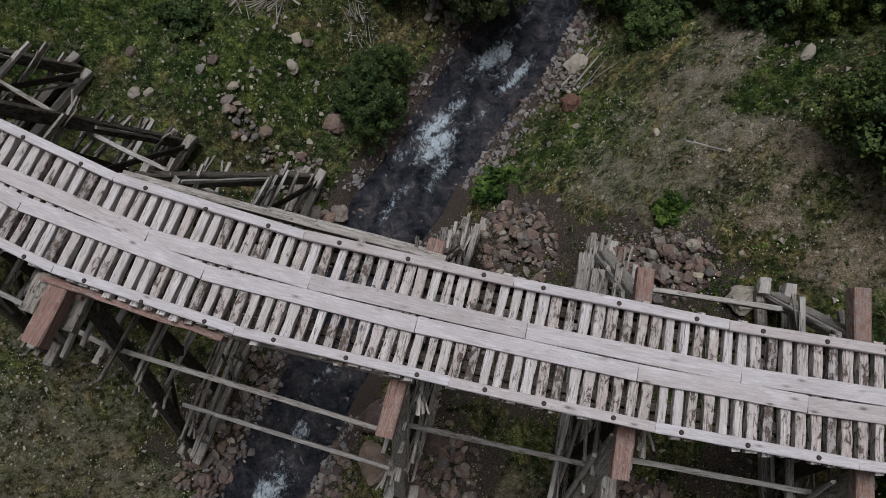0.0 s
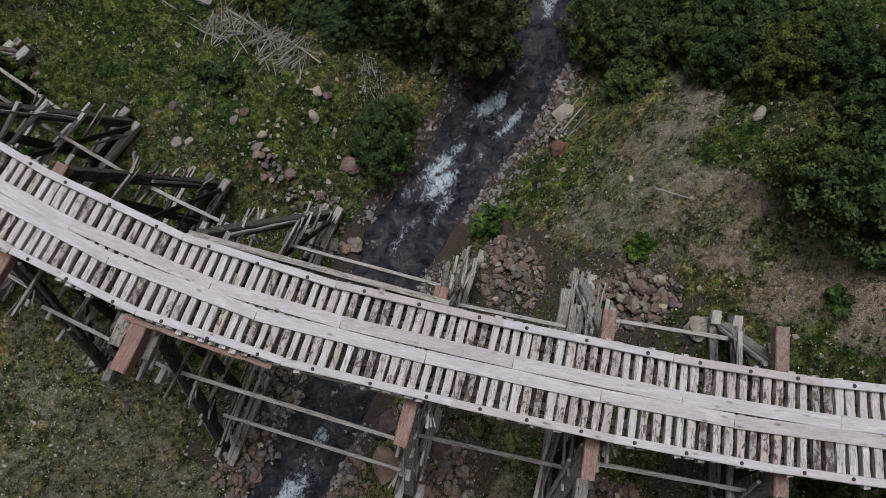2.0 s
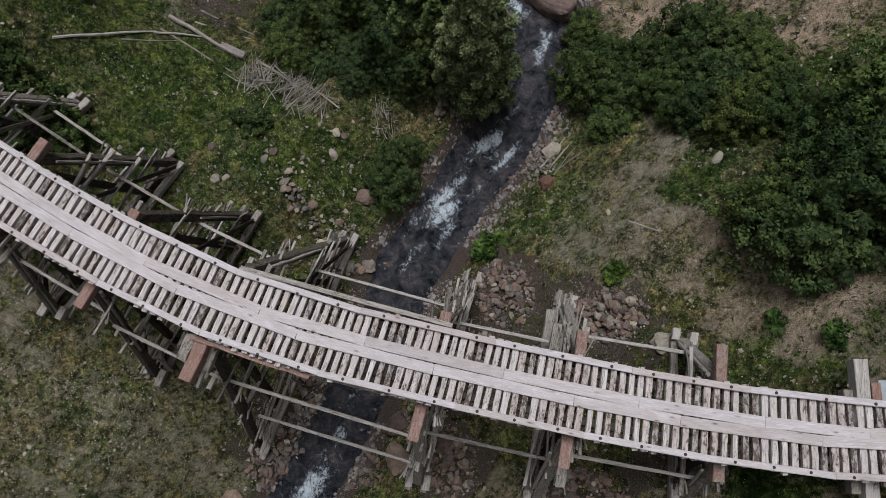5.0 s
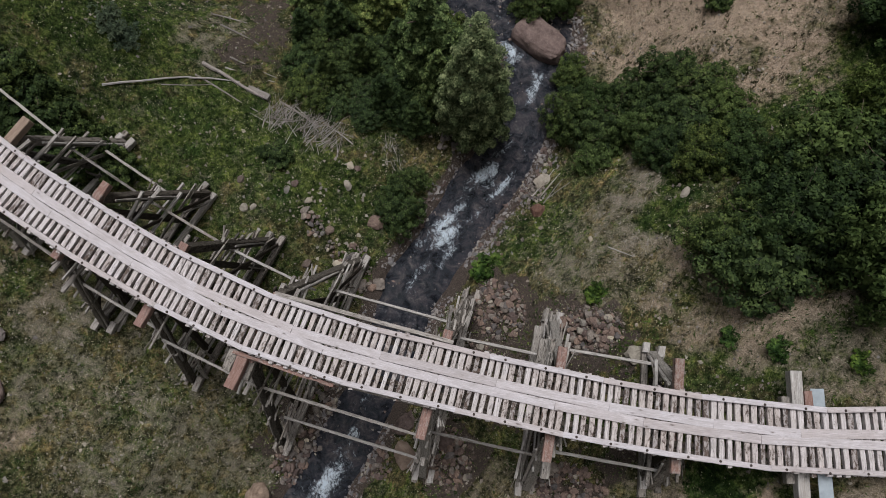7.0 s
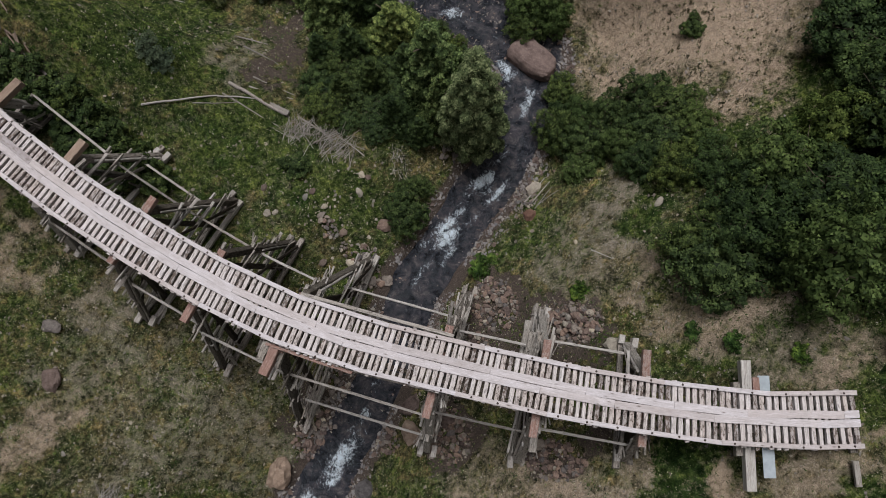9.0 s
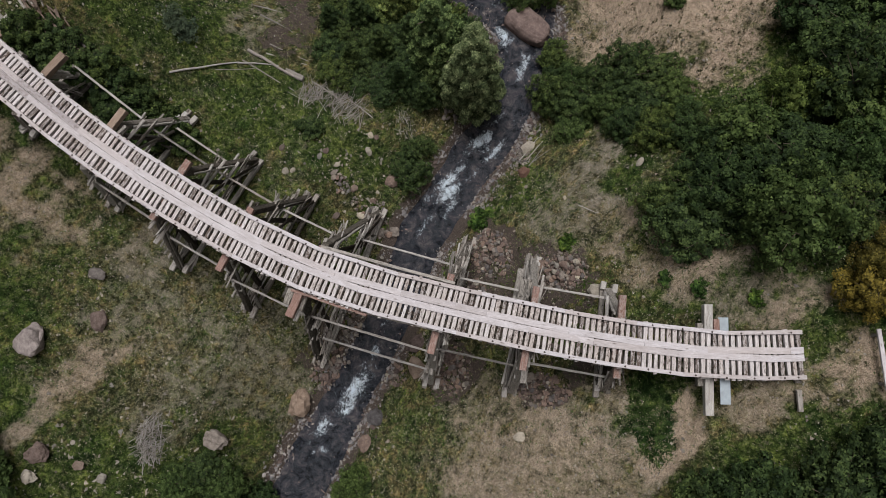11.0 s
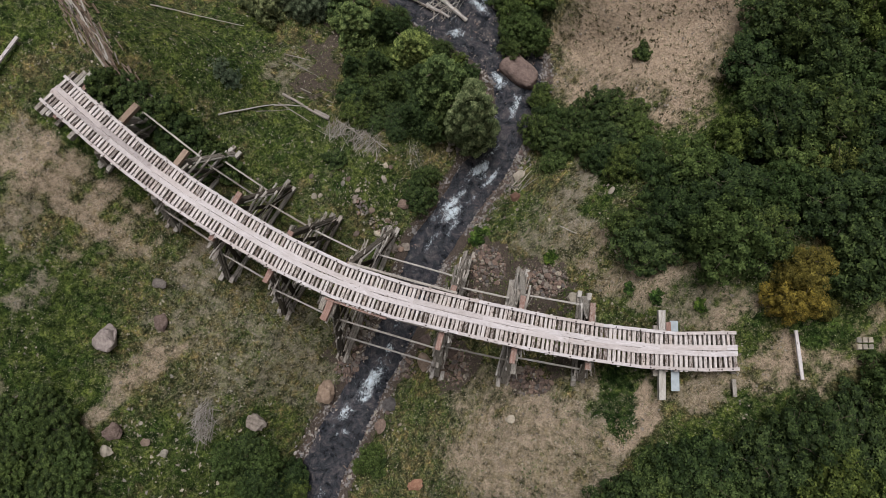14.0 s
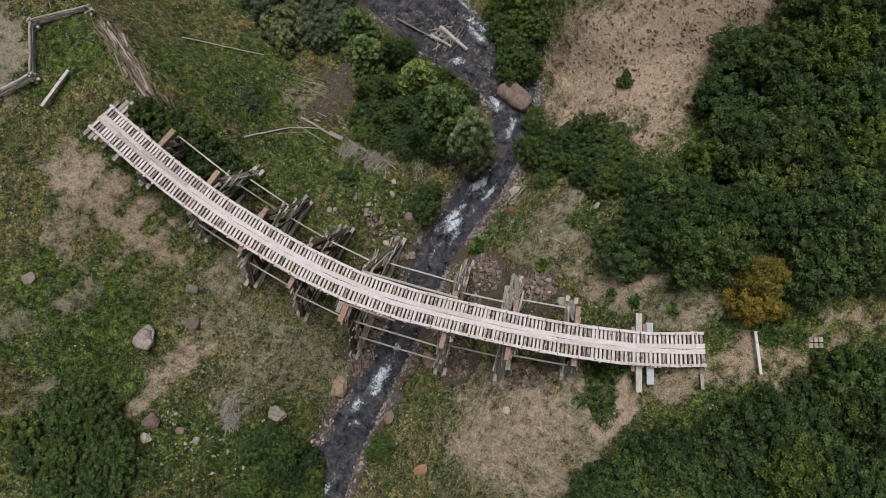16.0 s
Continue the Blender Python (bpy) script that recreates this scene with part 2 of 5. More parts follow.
# ---- ground ----
# bare earth and lush growth: centre, radii, turn in degrees, strength
BARE = [(13, 23, 5.5, 5, 0, 1), (18.5, 25, 4.5, 3.5, 0, 1), (21.6, 26.8, 3.4, 2.2, 0, 1), (15.5, 18.5, 2.2, 2.8, 0, 0.75), (-28.6, 12.0, 2.8, 1.8, -45, 0.7), (-25, 8, 2.6, 1.8, -35, 0.5),
        (8.6, 12.2, 0.6, 2.0, -8, 0.62), (8.3, 9.0, 1.2, 1.0, 0, 0.6), (7.2, 10.6, 0.8, 1.2, -20, 0.5), (6.6, 7.9, 1.0, 0.8, 30, 0.45), (5.4, 8.4, 0.8, 0.8, 0, 0.4), (9.9, 7.2, 1.3, 2.8, 50, 0.62), (6.2, 8.0, 2.4, 3.0, 0, 0.34), (-26.2, 9.4, 3.2, 1.6, -38, 0.7), (-23.4, 7.2, 2.2, 1.2, -35, 0.62), (-19.4, 5.2, 1.8, 1.5, -30, 0.55), (-15, 0.8, 3.4, 2.2, -20, 0.4), (-21.3, -1.1, 2.8, 0.7, 34, 0.64), (-24.2, -3.4, 1.4, 0.9, 45, 0.7), (-31, -3.7, 1.6, 0.6, 30, 0.65), (-28.9, 5.0, 0.8, 2.4, 10, 0.5), (-11.0, -2.5, 2.0, 2.6, 0, 0.42), (1.5, -4.4, 3.0, 2.2, 0, 0.42), (11.6, -3.4, 0.7, 2.2, -25, 0.95), (10.2, -6.3, 0.8, 2.2, -30, 0.9),
        (18.6, -0.4, 1.3, 0.9, 0, 0.8), (22, -1.0, 3.6, 0.7, 12, 0.55), (16, -2.4, 2.5, 0.9, 0, 0.5), (15.5, 2.2, 2.4, 1.0, 0, 0.55), (12.8, 4.2, 3.2, 1.5, -10, 0.66), (17.8, 3.0, 1.0, 1.6, 40, 0.5), (26, 1.9, 2.5, 0.7, 10, 0.6), (6.5, -4.5, 3.6, 2.4, 0, 0.62), (3.0, -7.0, 5.0, 3.6, 30, 0.6), (6.5, -9.5, 3.0, 3.0, 0, 0.56),
        (-18.5, 2.2, 3.5, 2.4, 20, 0.35), (-22.5, -1.2, 2.6, 0.9, 20, 0.4), (-13.4, -0.6, 3.0, 2.8, 0, 0.36), (-29.5, 7.5, 1.0, 3.0, 10, 0.5), (-33, 1, 1.6, 1.2, 0, 0.5), (-17, -3, 3, 2.0, 0, 0.35), (14.5, -2.6, 1.6, 0.9, 0, 0.6), (-34, 21, 1.5, 4, 0, 0.8), (-14.0, 20.6, 1.0, 2.2, 10, 0.5)]
LUSH = [(9.9, -3.2, 0.9, 1.9, 0, 1), (-20, 24, 4, 2, 0, 0.55), (-24.0, 11.6, 3.0, 0.8, -42, 0.7), (9.6, 10.7, 0.7, 1.0, 0, 0.7), (7.5, 9.5, 0.5, 0.5, 0, 0.6), (4.4, 9.8, 1.2, 0.6, -40, 0.6), (5.6, 7.6, 0.5, 0.6, 0, 0.6), (-29.5, 2.5, 4.5, 3.5, 10, 0.9), (-28, -3, 3, 5, 0, 0.8), (-13, 15, 3.5, 3, 0, 0.55), (-8, 12.5, 3, 2, 0, 0.45), (-21, 14, 3, 2, -40, 0.6), (-18.5, 20.5, 4, 3, 0, 0.7), (-30.5, 21, 3.5, 2.4, 0, 0.6),
        (14, 2.8, 3.2, 1.4, 0, 0.85), (11.3, -1.8, 1.5, 1.6, 0, 0.9), (16, -5.2, 4, 1.4, 25, 0.8), (20, 1.5, 4, 3, 0, 0.5), (1.4, 8.6, 1.5, 1.0, 30, 0.6), (-5.8, 8.2, 1.6, 1.2, 0, 0.8), (4, 12, 2.5, 0.8, -50, 0.5),
        (17, 15, 3.2, 2.0, 20, 0.9), (21, 18, 2, 9, -5, 0.9), (-26, 14.5, 1.5, 2.5, 40, 0.4), (-20, -8, 6, 3, 0, 0.4)]

# loose pinkish sand; darker ground beneath the rubble and, first two, on the upstream bank
SAND = [(13, 23, 7, 6, 0, 1), (21.6, 26.8, 5, 3, 0, 1), (-21.5, -1.5, 4, 2, 36, 0.8), (18.5, 25, 6, 5, 0, 1), (15.5, 18.5, 3.5, 4, 0, 1), (-26, 9.8, 6, 3.4, -38, 0.8), (4, -6.5, 6, 5, 0, 0.7), (11, -4.6, 2, 4, -25, 0.9), (18.6, -0.4, 5, 4, 0, 0.9), (25, 0, 5, 4, 0, 0.9), (10.6, 5.6, 4.0, 2.6, 0, 0.8)]
DARK_BEDS = [(-11.2, 22.2, 1.4, 2.8, 0, 0.75), (-2.3, 24.0, 5.5, 0.9, -40, 1), (1.7, 6.0, 1.4, 1.8, 20, 1), (5.4, 4.6, 2.2, 1.3, -5, 1), (4.6, -2.4, 1.6, 1.2, 0, 1), (-0.8, -1.4, 1.3, 1.6, 0, 1), (0.2, 3.0, 1.8, 2.2, 0, 0.9), (4.2, 2.0, 2.6, 1.6, 0, 0.8), (-8.6, -0.4, 1.2, 2.0, 25, 0.9)]


def wander(x, y, k):
    """A smooth, uneven shift that frays the edges of patches."""
    return 0.7 * np.sin(0.9 * x + 1.3 * y + k) + 0.45 * np.sin(2.3 * x - 1.9 * y + 2 * k) + 0.25 * np.sin(4.7 * y + 3.1 * x + k) + 0.2 * np.sin(6.1 * x - 5.3 * y - k)


def region(x, y, spots):
    best = np.zeros_like(x)
    x, y = x + wander(x, y, 0.0), y + wander(x, y, 31.0)
    for cx, cy, rx, ry, turn, power in spots:
        c, s = math.cos(radians(turn)), math.sin(radians(turn))
        dx, dy = x - cx, y - cy
        e = np.sqrt(((dx * c + dy * s) / rx) ** 2 + ((dy * c - dx * s) / ry) ** 2)
        best = np.maximum(best, power * smooth(1.5 - e))
    return best


def axis_steps(a, b, step, far):
    inner = list(np.arange(a, b + step / 2, step))
    out, grow = [], step
    while not out or out[-1] < far:
        grow *= 1.28
        out.append((out[-1] if out else 0) + grow)
    return np.array([a - v for v in reversed(out)] + inner + [b + v for v in out])


gx, gy = axis_steps(-42, 36, 0.26, 1500), axis_steps(-18, 36, 0.26, 1500)
mx, my = np.meshgrid(gx, gy)
mz = ground_height(mx, my)
near = (mx > -60) & (mx < 60) & (my > -40) & (my < 60)
for iy, ix in zip(*np.nonzero(near)):
    mz[iy, ix] += uneven(mx[iy, ix], my[iy, ix])
nx, ny = len(gx), len(gy)
idx = np.arange(nx * ny).reshape(ny, nx)
faces = np.stack([idx[:-1, :-1], idx[:-1, 1:], idx[1:, 1:], idx[1:, :-1]], -1).reshape(-1, 4)
gm = bpy.data.meshes.new("ground")
gm.from_pydata(np.stack([mx, my, mz], -1).reshape(-1, 3).tolist(), [], faces.tolist())
gm.polygons.foreach_set("use_smooth", [True] * len(gm.polygons))
bank_d = np.abs(mx - np.interp(my, STREAM_Y, STREAM_X)) - np.interp(my, STREAM_Y, STREAM_HALF)
for key, values in (("bare", region(mx, my, BARE)), ("sand", region(mx, my, SAND)), ("lush", region(mx, my, LUSH)), ("shore", np.maximum(1 - smooth((bank_d - 0.2) / 1.1), region(mx, my, DARK_BEDS)))):
    at = gm.attributes.new(key, "FLOAT", "POINT")
    at.data.foreach_set("value", values.reshape(-1).astype(np.float32))


def clumps_of(nt):
    """Darker and paler clumps of growth, about half a metre across."""
    return ramp(nt, noise_tex(nt, coords(nt), 2.3, 5, 0.62, 0.5), [(0.36, (0.26, 0.31, 0.27)), (0.46, (0.58, 0.62, 0.57)), (0.55, (1.0, 0.98, 0.92)), (0.66, (1.8, 1.65, 1.45))])


def ground_mat():
    m, nt, b = node_mat("meadow_soil", 0.95)
    v = coords(nt)
    big = noise_tex(nt, v, 0.35, 5, 0.6)
    mid = noise_tex(nt, v, 1.5, 8, 0.7, 0.4)
    fine = noise_tex(nt, v, 6.0, 10, 0.88)
    grit = noise_tex(nt, v, 26.0, 6, 0.8)
    green = ramp(nt, fine, [(0.41, (0.007, 0.014, 0.004)), (0.49, (0.043, 0.071, 0.018)), (0.56, (0.103, 0.143, 0.043)), (0.66, (0.22, 0.25, 0.12))])
    dry = ramp(nt, fine, [(0.41, (0.021, 0.02, 0.01)), (0.49, (0.082, 0.077, 0.039)), (0.56, (0.178, 0.163, 0.092)), (0.66, (0.38, 0.35, 0.25))])
    soil = ramp(nt, grit, [(0.4, (0.13, 0.102, 0.078)), (0.5, (0.4, 0.3, 0.218)), (0.6, (0.63, 0.525, 0.42))])
    gravel = ramp(nt, grit, [(0.38, (0.125, 0.108, 0.08)), (0.5, (0.255, 0.222, 0.172)), (0.63, (0.47, 0.42, 0.35))])
    soil = mix(nt, blend_axis(nt, "sand"), gravel, soil)
    stony = ramp(nt, grit, [(0.34, (0.022, 0.019, 0.016)), (0.5, (0.074, 0.057, 0.048)), (0.66, (0.2, 0.165, 0.145))])
    both = math_node(nt, "ADD", math_node(nt, "MULTIPLY", mid, 0.7), math_node(nt, "MULTIPLY", big, 0.3))
    lush_f = math_node(nt, "ADD", both, math_node(nt, "MULTIPLY", blend_axis(nt, "lush"), 0.26))
    turf = mix(nt, ramp(nt, lush_f, [(0.455, (0, 0, 0)), (0.55, (1, 1, 1))]), dry, green)
    turf = mix(nt, 1.0, turf, ramp(nt, noise_tex(nt, v, 0.55, 6, 0.7, 0.6), [(0.38, (0.56, 0.67, 0.58)), (0.49, (1.04, 1.0, 0.96)), (0.61, (1.48, 1.3, 1.2))]), "MULTIPLY")
    turf = mix(nt, 1.0, turf, clumps_of(nt), "MULTIPLY")
    uneven_f = math_node(nt, "ADD", math_node(nt, "MULTIPLY", mid, 0.95), math_node(nt, "MULTIPLY", fine, 0.6))
    lace = math_node(nt, "ADD", math_node(nt, "MULTIPLY", mid, 1.25), math_node(nt, "MULTIPLY", fine, 1.25))
    bare_f = math_node(nt, "MULTIPLY", math_node(nt, "ADD", lace, math_node(nt, "MULTIPLY", blend_axis(nt, "bare"), 0.56)), 0.4)
    scree = noise_tex(nt, v, 3.4, 6, 0.75, 0.8)
    soil = mix(nt, 1.0, soil, ramp(nt, scree, [(0.36, (0.68, 0.68, 0.68)), (0.5, (0.98, 0.97, 0.96)), (0.62, (1.2, 1.18, 1.16))]), "MULTIPLY")
    col = mix(nt, ramp(nt, bare_f, [(0.53, (0, 0, 0)), (0.6, (0.45, 0.45, 0.45)), (0.68, (1, 1, 1))]), turf, soil)
    shore_f = math_node(nt, "ADD", uneven_f, math_node(nt, "MULTIPLY", blend_axis(nt, "shore"), 0.5))
    col = mix(nt, ramp(nt, shore_f, [(0.93, (0, 0, 0)), (1.08, (1, 1, 1))]), col, stony)
    nt.links.new(col, b.inputs["Base Color"])
    bump(nt, b, math_node(nt, "ADD", fine, math_node(nt, "MULTIPLY", grit, 0.4)), 1.0, 0.12)
    return m


gm.materials.append(ground_mat())
ground = tagged(new("ground", gm), "grassy ravine floor and slopes with bare earth patches", "ground", kind="structure")


# ---- stream ----
def water_mat():
    m, nt, b = node_mat("stream_water", 0.12)
    v = coords(nt)
    foam = blend_axis(nt, "foam")
    curl = noise_tex(nt, coords(nt, (1.1, 1.0, 1)), 1.7, 9, 0.7, 2.2)
    fine = noise_tex(nt, coords(nt, (1.4, 0.6, 1)), 6.0, 8, 0.75, 1.8)
    ridge = math_node(nt, "SUBTRACT", 1.0, math_node(nt, "MULTIPLY", math_node(nt, "ABSOLUTE", math_node(nt, "SUBTRACT", noise_tex(nt, coords(nt, (1.2, 0.9, 1)), 2.2, 6, 0.6, 1.6), 0.5)), 5.0))
    body = math_node(nt, "ADD", math_node(nt, "MULTIPLY", curl, 0.6), math_node(nt, "ADD", math_node(nt, "MULTIPLY", fine, 0.25), math_node(nt, "MULTIPLY", ridge, 0.12)))
    white = math_node(nt, "ADD", body, math_node(nt, "MULTIPLY", foam, 0.27))
    fac = ramp(nt, white, [(0.61, (0, 0, 0)), (0.66, (0.14, 0.14, 0.14)), (0.72, (0.55, 0.55, 0.55)), (0.8, (1, 1, 1))])
    bed = ramp(nt, noise_tex(nt, v, 1.4, 8, 0.75, 0.5), [(0.35, (0.006, 0.008, 0.012)), (0.47, (0.02, 0.023, 0.031)), (0.56, (0.05, 0.048, 0.056)), (0.68, (0.12, 0.105, 0.105))])
    nt.links.new(mix(nt, fac, bed, (0.6, 0.69, 0.77)), b.inputs["Base Color"])
    nt.links.new(ramp(nt, fac, [(0.0, (0.08,) * 3), (1.0, (0.6,) * 3)]), b.inputs["Roughness"])
    bump(nt, b, body, 1.0, 0.25)
    return m


# white water: place along the stream, offset across, length, width, strength
RAPIDS = [(13.8, -0.5, 0.7, 0.7, 1.0), (13.2, 1.0, 0.8, 0.4, 0.9), (13.4, 0.2, 0.4, 0.9, 0.6), (11.9, -0.7, 0.9, 0.35, 0.6), (11.2, -0.8, 0.7, 0.6, 1.0), (10.4, -0.1, 0.7, 0.7, 1.0), (10.0, -1.3, 0.5, 0.4, 0.5), (9.5, 0.6, 0.7, 0.4, 0.8), (8.1, -0.2, 0.8, 0.3, 0.75), (11.6, 0.6, 0.8, 0.3, 0.5), (15.4, -0.4, 0.5, 0.3, 0.5),
          (-0.6, 0.0, 0.6, 0.4, 0.8), (-1.9, -0.3, 0.6, 0.3, 0.6), (-2.7, 0.15, 1.3, 0.7, 1.0), (-4.0, 0.6, 0.6, 0.35, 0.8), (-5.4, -0.5, 0.7, 0.5, 0.85), (-6.9, 0.1, 0.4, 0.4, 0.55), (-11.4, 0.3, 0.5, 0.3, 0.6), (-12.6, -0.1, 0.9, 0.4, 0.8), (2.0, 0.0, 1.2, 0.4, 0.4),
          (18.9, 0.0, 0.9, 0.3, 0.75), (19.4, 0.3, 0.3, 0.5, 0.7), (21.3, -1.5, 0.8, 0.3, 0.95), (20.7, -1.0, 0.3, 0.5, 0.8), (22.8, -0.4, 0.8, 0.25, 0.5), (24.9, -1.2, 0.35, 0.8, 0.9), (25.6, -4.2, 0.9, 0.7, 0.95), (30.0, 4.6, 0.9, 0.4, 1.0), (28.6, 3.8, 0.9, 0.5, 1.0), (27.2, 3.0, 0.8, 0.5, 1.0), (26.3, -0.2, 0.5, 0.4, 0.4)]
wy = np.arange(-60, 70, 0.2)
wu = np.linspace(-1.12, 1.12, 25)
verts, foam = [], []
for y in wy:
    xc, hw = np.interp(y, STREAM_Y, STREAM_X), np.interp(y, STREAM_Y, STREAM_HALF)
    for u in wu:
        x = xc + u * hw
        jx, jy = 0.45 * noise.noise(Vector((x * 1.1, y * 1.1, 3))), 0.6 * noise.noise(Vector((x * 0.9, y * 0.9, 9)))
        f = max(p * math.exp(-((y + jy - ry) / rl) ** 2 - ((x + jx - xc - ro) / rw) ** 2) for ry, ro, rl, rw, p in RAPIDS)
        z = water_level(y) + 0.05 * noise.noise(Vector((x * 2.2, y * 1.6, 1))) + f * (0.1 + 0.14 * noise.noise(Vector((x * 4, y * 4, 7))))
        verts.append((x, y, float(z)))
        foam.append(f)
k = len(wu)
faces = [(i * k + j, i * k + j + 1, (i + 1) * k + j + 1, (i + 1) * k + j) for i in range(len(wy) - 1) for j in range(k - 1)]
wm = bpy.data.meshes.new("water")
wm.from_pydata(verts, [], faces)
wm.polygons.foreach_set("use_smooth", [True] * len(wm.polygons))
wm.attributes.new("foam", "FLOAT", "POINT").data.foreach_set("value", foam)
wm.materials.append(water_mat())
water = tagged(new("water", wm), "dark shallow stream with white rapids", "stream", kind="structure")

# ---- trestle bridge: an arc of timber ----
ARC_X, ARC_Y, ARC_R, ARC_START, ARC_LENGTH = 13.59, 56.83, 56.8, radians(-44.9), 47.4
DECK_Z = 14.0
TIE, PITCH = (2.36, 0.185, 0.2), 0.284
# the deck strays a little from a true arc
STRAY_S = [0, 3, 8, 15, 18, 22, 25, 28, 31, 34, 37, 40, 42, 43.9, 47.5]
STRAY = [-0.13, 0.04, 0.08, 0.05, -0.04, -0.16, -0.12, 0.06, 0.17, 0.16, 0.05, -0.07, -0.2, -0.3, -0.3]
rng = random.Random(7)


def arc(s, off=0.0, z=0.0):
    a = ARC_START + s / ARC_R
    r = ARC_R - off - float(np.interp(s, STRAY_S, STRAY))
    return Vector((ARC_X + r * math.sin(a), ARC_Y - r * math.cos(a), z))


def heading(s):
    return math.degrees(ARC_START + s / ARC_R)


def box_mesh(lx, ly, lz, rough=0.012, cuts=5, seed=0, bevel=0.012):
    """A timber along x with worn, slightly uneven edges."""
    r = random.Random(seed)
    bm = bmesh.new()
    rings = []
    for i in range(cuts + 1):
        x = -lx / 2 + lx * i / cuts
        wob = [(r.uniform(-rough, rough), r.uniform(-rough, rough)) for _ in range(8)]
        ring = []
        for (sy, sz), k in zip(((-1, -1), (-1, -1), (1, -1), (1, -1), (1, 1), (1, 1), (-1, 1), (-1, 1)), range(8)):
            cut_y = bevel if k in (1, 2, 5, 6) else 0
            cut_z = bevel if k in (0, 3, 4, 7) else 0
            end = r.uniform(-rough, rough) if i in (0, cuts) else 0
            ring.append(bm.verts.new((x + end, sy * (ly / 2 - cut_y) + wob[k][0] * 0.7, sz * (lz / 2 - cut_z) + wob[k][1] * 0.5)))
        rings.append(ring)
    for a, b in zip(rings, rings[1:]):
        for k in range(8):
            bm.faces.new((a[k], a[(k + 1) % 8], b[(k + 1) % 8], b[k]))
    bm.faces.new(list(reversed(rings[0])))
    bm.faces.new(rings[-1])
    bmesh.ops.recalc_face_normals(bm, faces=bm.faces)
    return bm


def along(p, q, twist=0.0):
    """A pose at the middle of p and q whose x axis runs from p to q, z as far up as it goes."""
    p, q = Vector(p), Vector(q)
    x = (q - p).normalized()
    up = Vector((0, 0, 1)) if abs(x.z) < 0.97 else Vector((-math.sin(twist), math.cos(twist), 0))
    y = up.cross(x).normalized()
    z = x.cross(y)
    m = Matrix((x, y, z)).transposed().to_4x4()
    m.translation = (p + q) / 2
    return m


seed_count = [100]


def timber(name, p, q, w, h, material, parent, label="", rough=0.012, cuts=5, roll=0.0):
    seed_count[0] += 1
    length = (Vector(q) - Vector(p)).length
    bm = box_mesh(length, w, h, rough, cuts, seed_count[0], min(0.02, w * 0.12, h * 0.12))
    return part(name, bm, material, parent, label, along(p, q) @ pose(0, 0, 0, roll))


bridge = empty("trestle_bridge", "long curved wooden railway trestle with open tie deck", "bridge")

# two lines of stringers, straight from bent to bent
BENTS = [0.5, 4.5, 9.35, 14.1, 18.4, 22.8, 29.7, 34.2, 38.7, 43.3, 47.2]
for s0, s1 in zip(BENTS, BENTS[1:]):
    for off in (-1.0, -0.72, 0.72, 1.0):
        timber("stringer", arc(s0, off, DECK_Z - 0.42), arc(s1, off, DECK_Z - 0.42), 0.22, 0.42, WOOD_DARK, bridge)
timber("side_beam", arc(22.3, -1.36, DECK_Z - 0.34), arc(26.2, -1.3, DECK_Z - 0.34), 0.14, 0.36, WOOD_RED, bridge, "red-stained side beam", 0.035, 12)
timber("side_beam", arc(26.0, -1.2, DECK_Z - 0.42), arc(30.0, -1.2, DECK_Z - 0.42), 0.14, 0.36, WOOD_OLD, bridge)
timber("side_beam", arc(22.8, 1.24, DECK_Z - 0.4), arc(30.0, 1.3, DECK_Z - 0.4), 0.16, 0.3, WOOD_DRIFT, bridge)

# centre planks, guard timbers and their bolts
def deck_board(name, s0, s1, off, w, h, z, label):
    return timber(name, arc(s0 + 0.004, off + rng.uniform(-0.012, 0.012), z), arc(s1 - 0.004, off + rng.uniform(-0.012, 0.012), z), w, h, WOOD_STAINED if s1 < 12 and w > 0.3 else WOOD_PLANK, bridge, label, 0.006, 6)


bolt_bm = bmesh.new()
bmesh.ops.create_cone(bolt_bm, cap_ends=True, segments=12, radius1=0.05, radius2=0.038, depth=0.03)
BOLT_MESH = mesh_of(bolt_bm, "bolt")
for off, s in ((1.06, -0.1), (-1.1, -0.1)):
    while s < ARC_LENGTH - 0.2:
        e = min(ARC_LENGTH, s + rng.uniform(3.4, 4.6))
        guard = deck_board("guard_timber", s, e, off, 0.2, 0.15, DECK_Z + 0.076, "bleached guard timber")
        n = 3
        for i in range(n):
            sb = s + (e - s) * (i + 0.5) / n + rng.uniform(-0.15, 0.15)
            part("bolt", BOLT_MESH, BOLT, guard, "rusty bolt head", guard.matrix_basis.inverted() @ Matrix.Translation(arc(sb, off, DECK_Z + 0.165)))
        s = e
for off, s in ((0.175, 0.0), (-0.165, -1.6)):
    while s < ARC_LENGTH - 0.05:
        a, e = max(s, -0.05), min(ARC_LENGTH, s + rng.uniform(3.0, 4.4))
        deck_board("walk_plank", a, e, off, 0.325, 0.085, DECK_Z + 0.045, "wide bleached walking plank")
        s = e

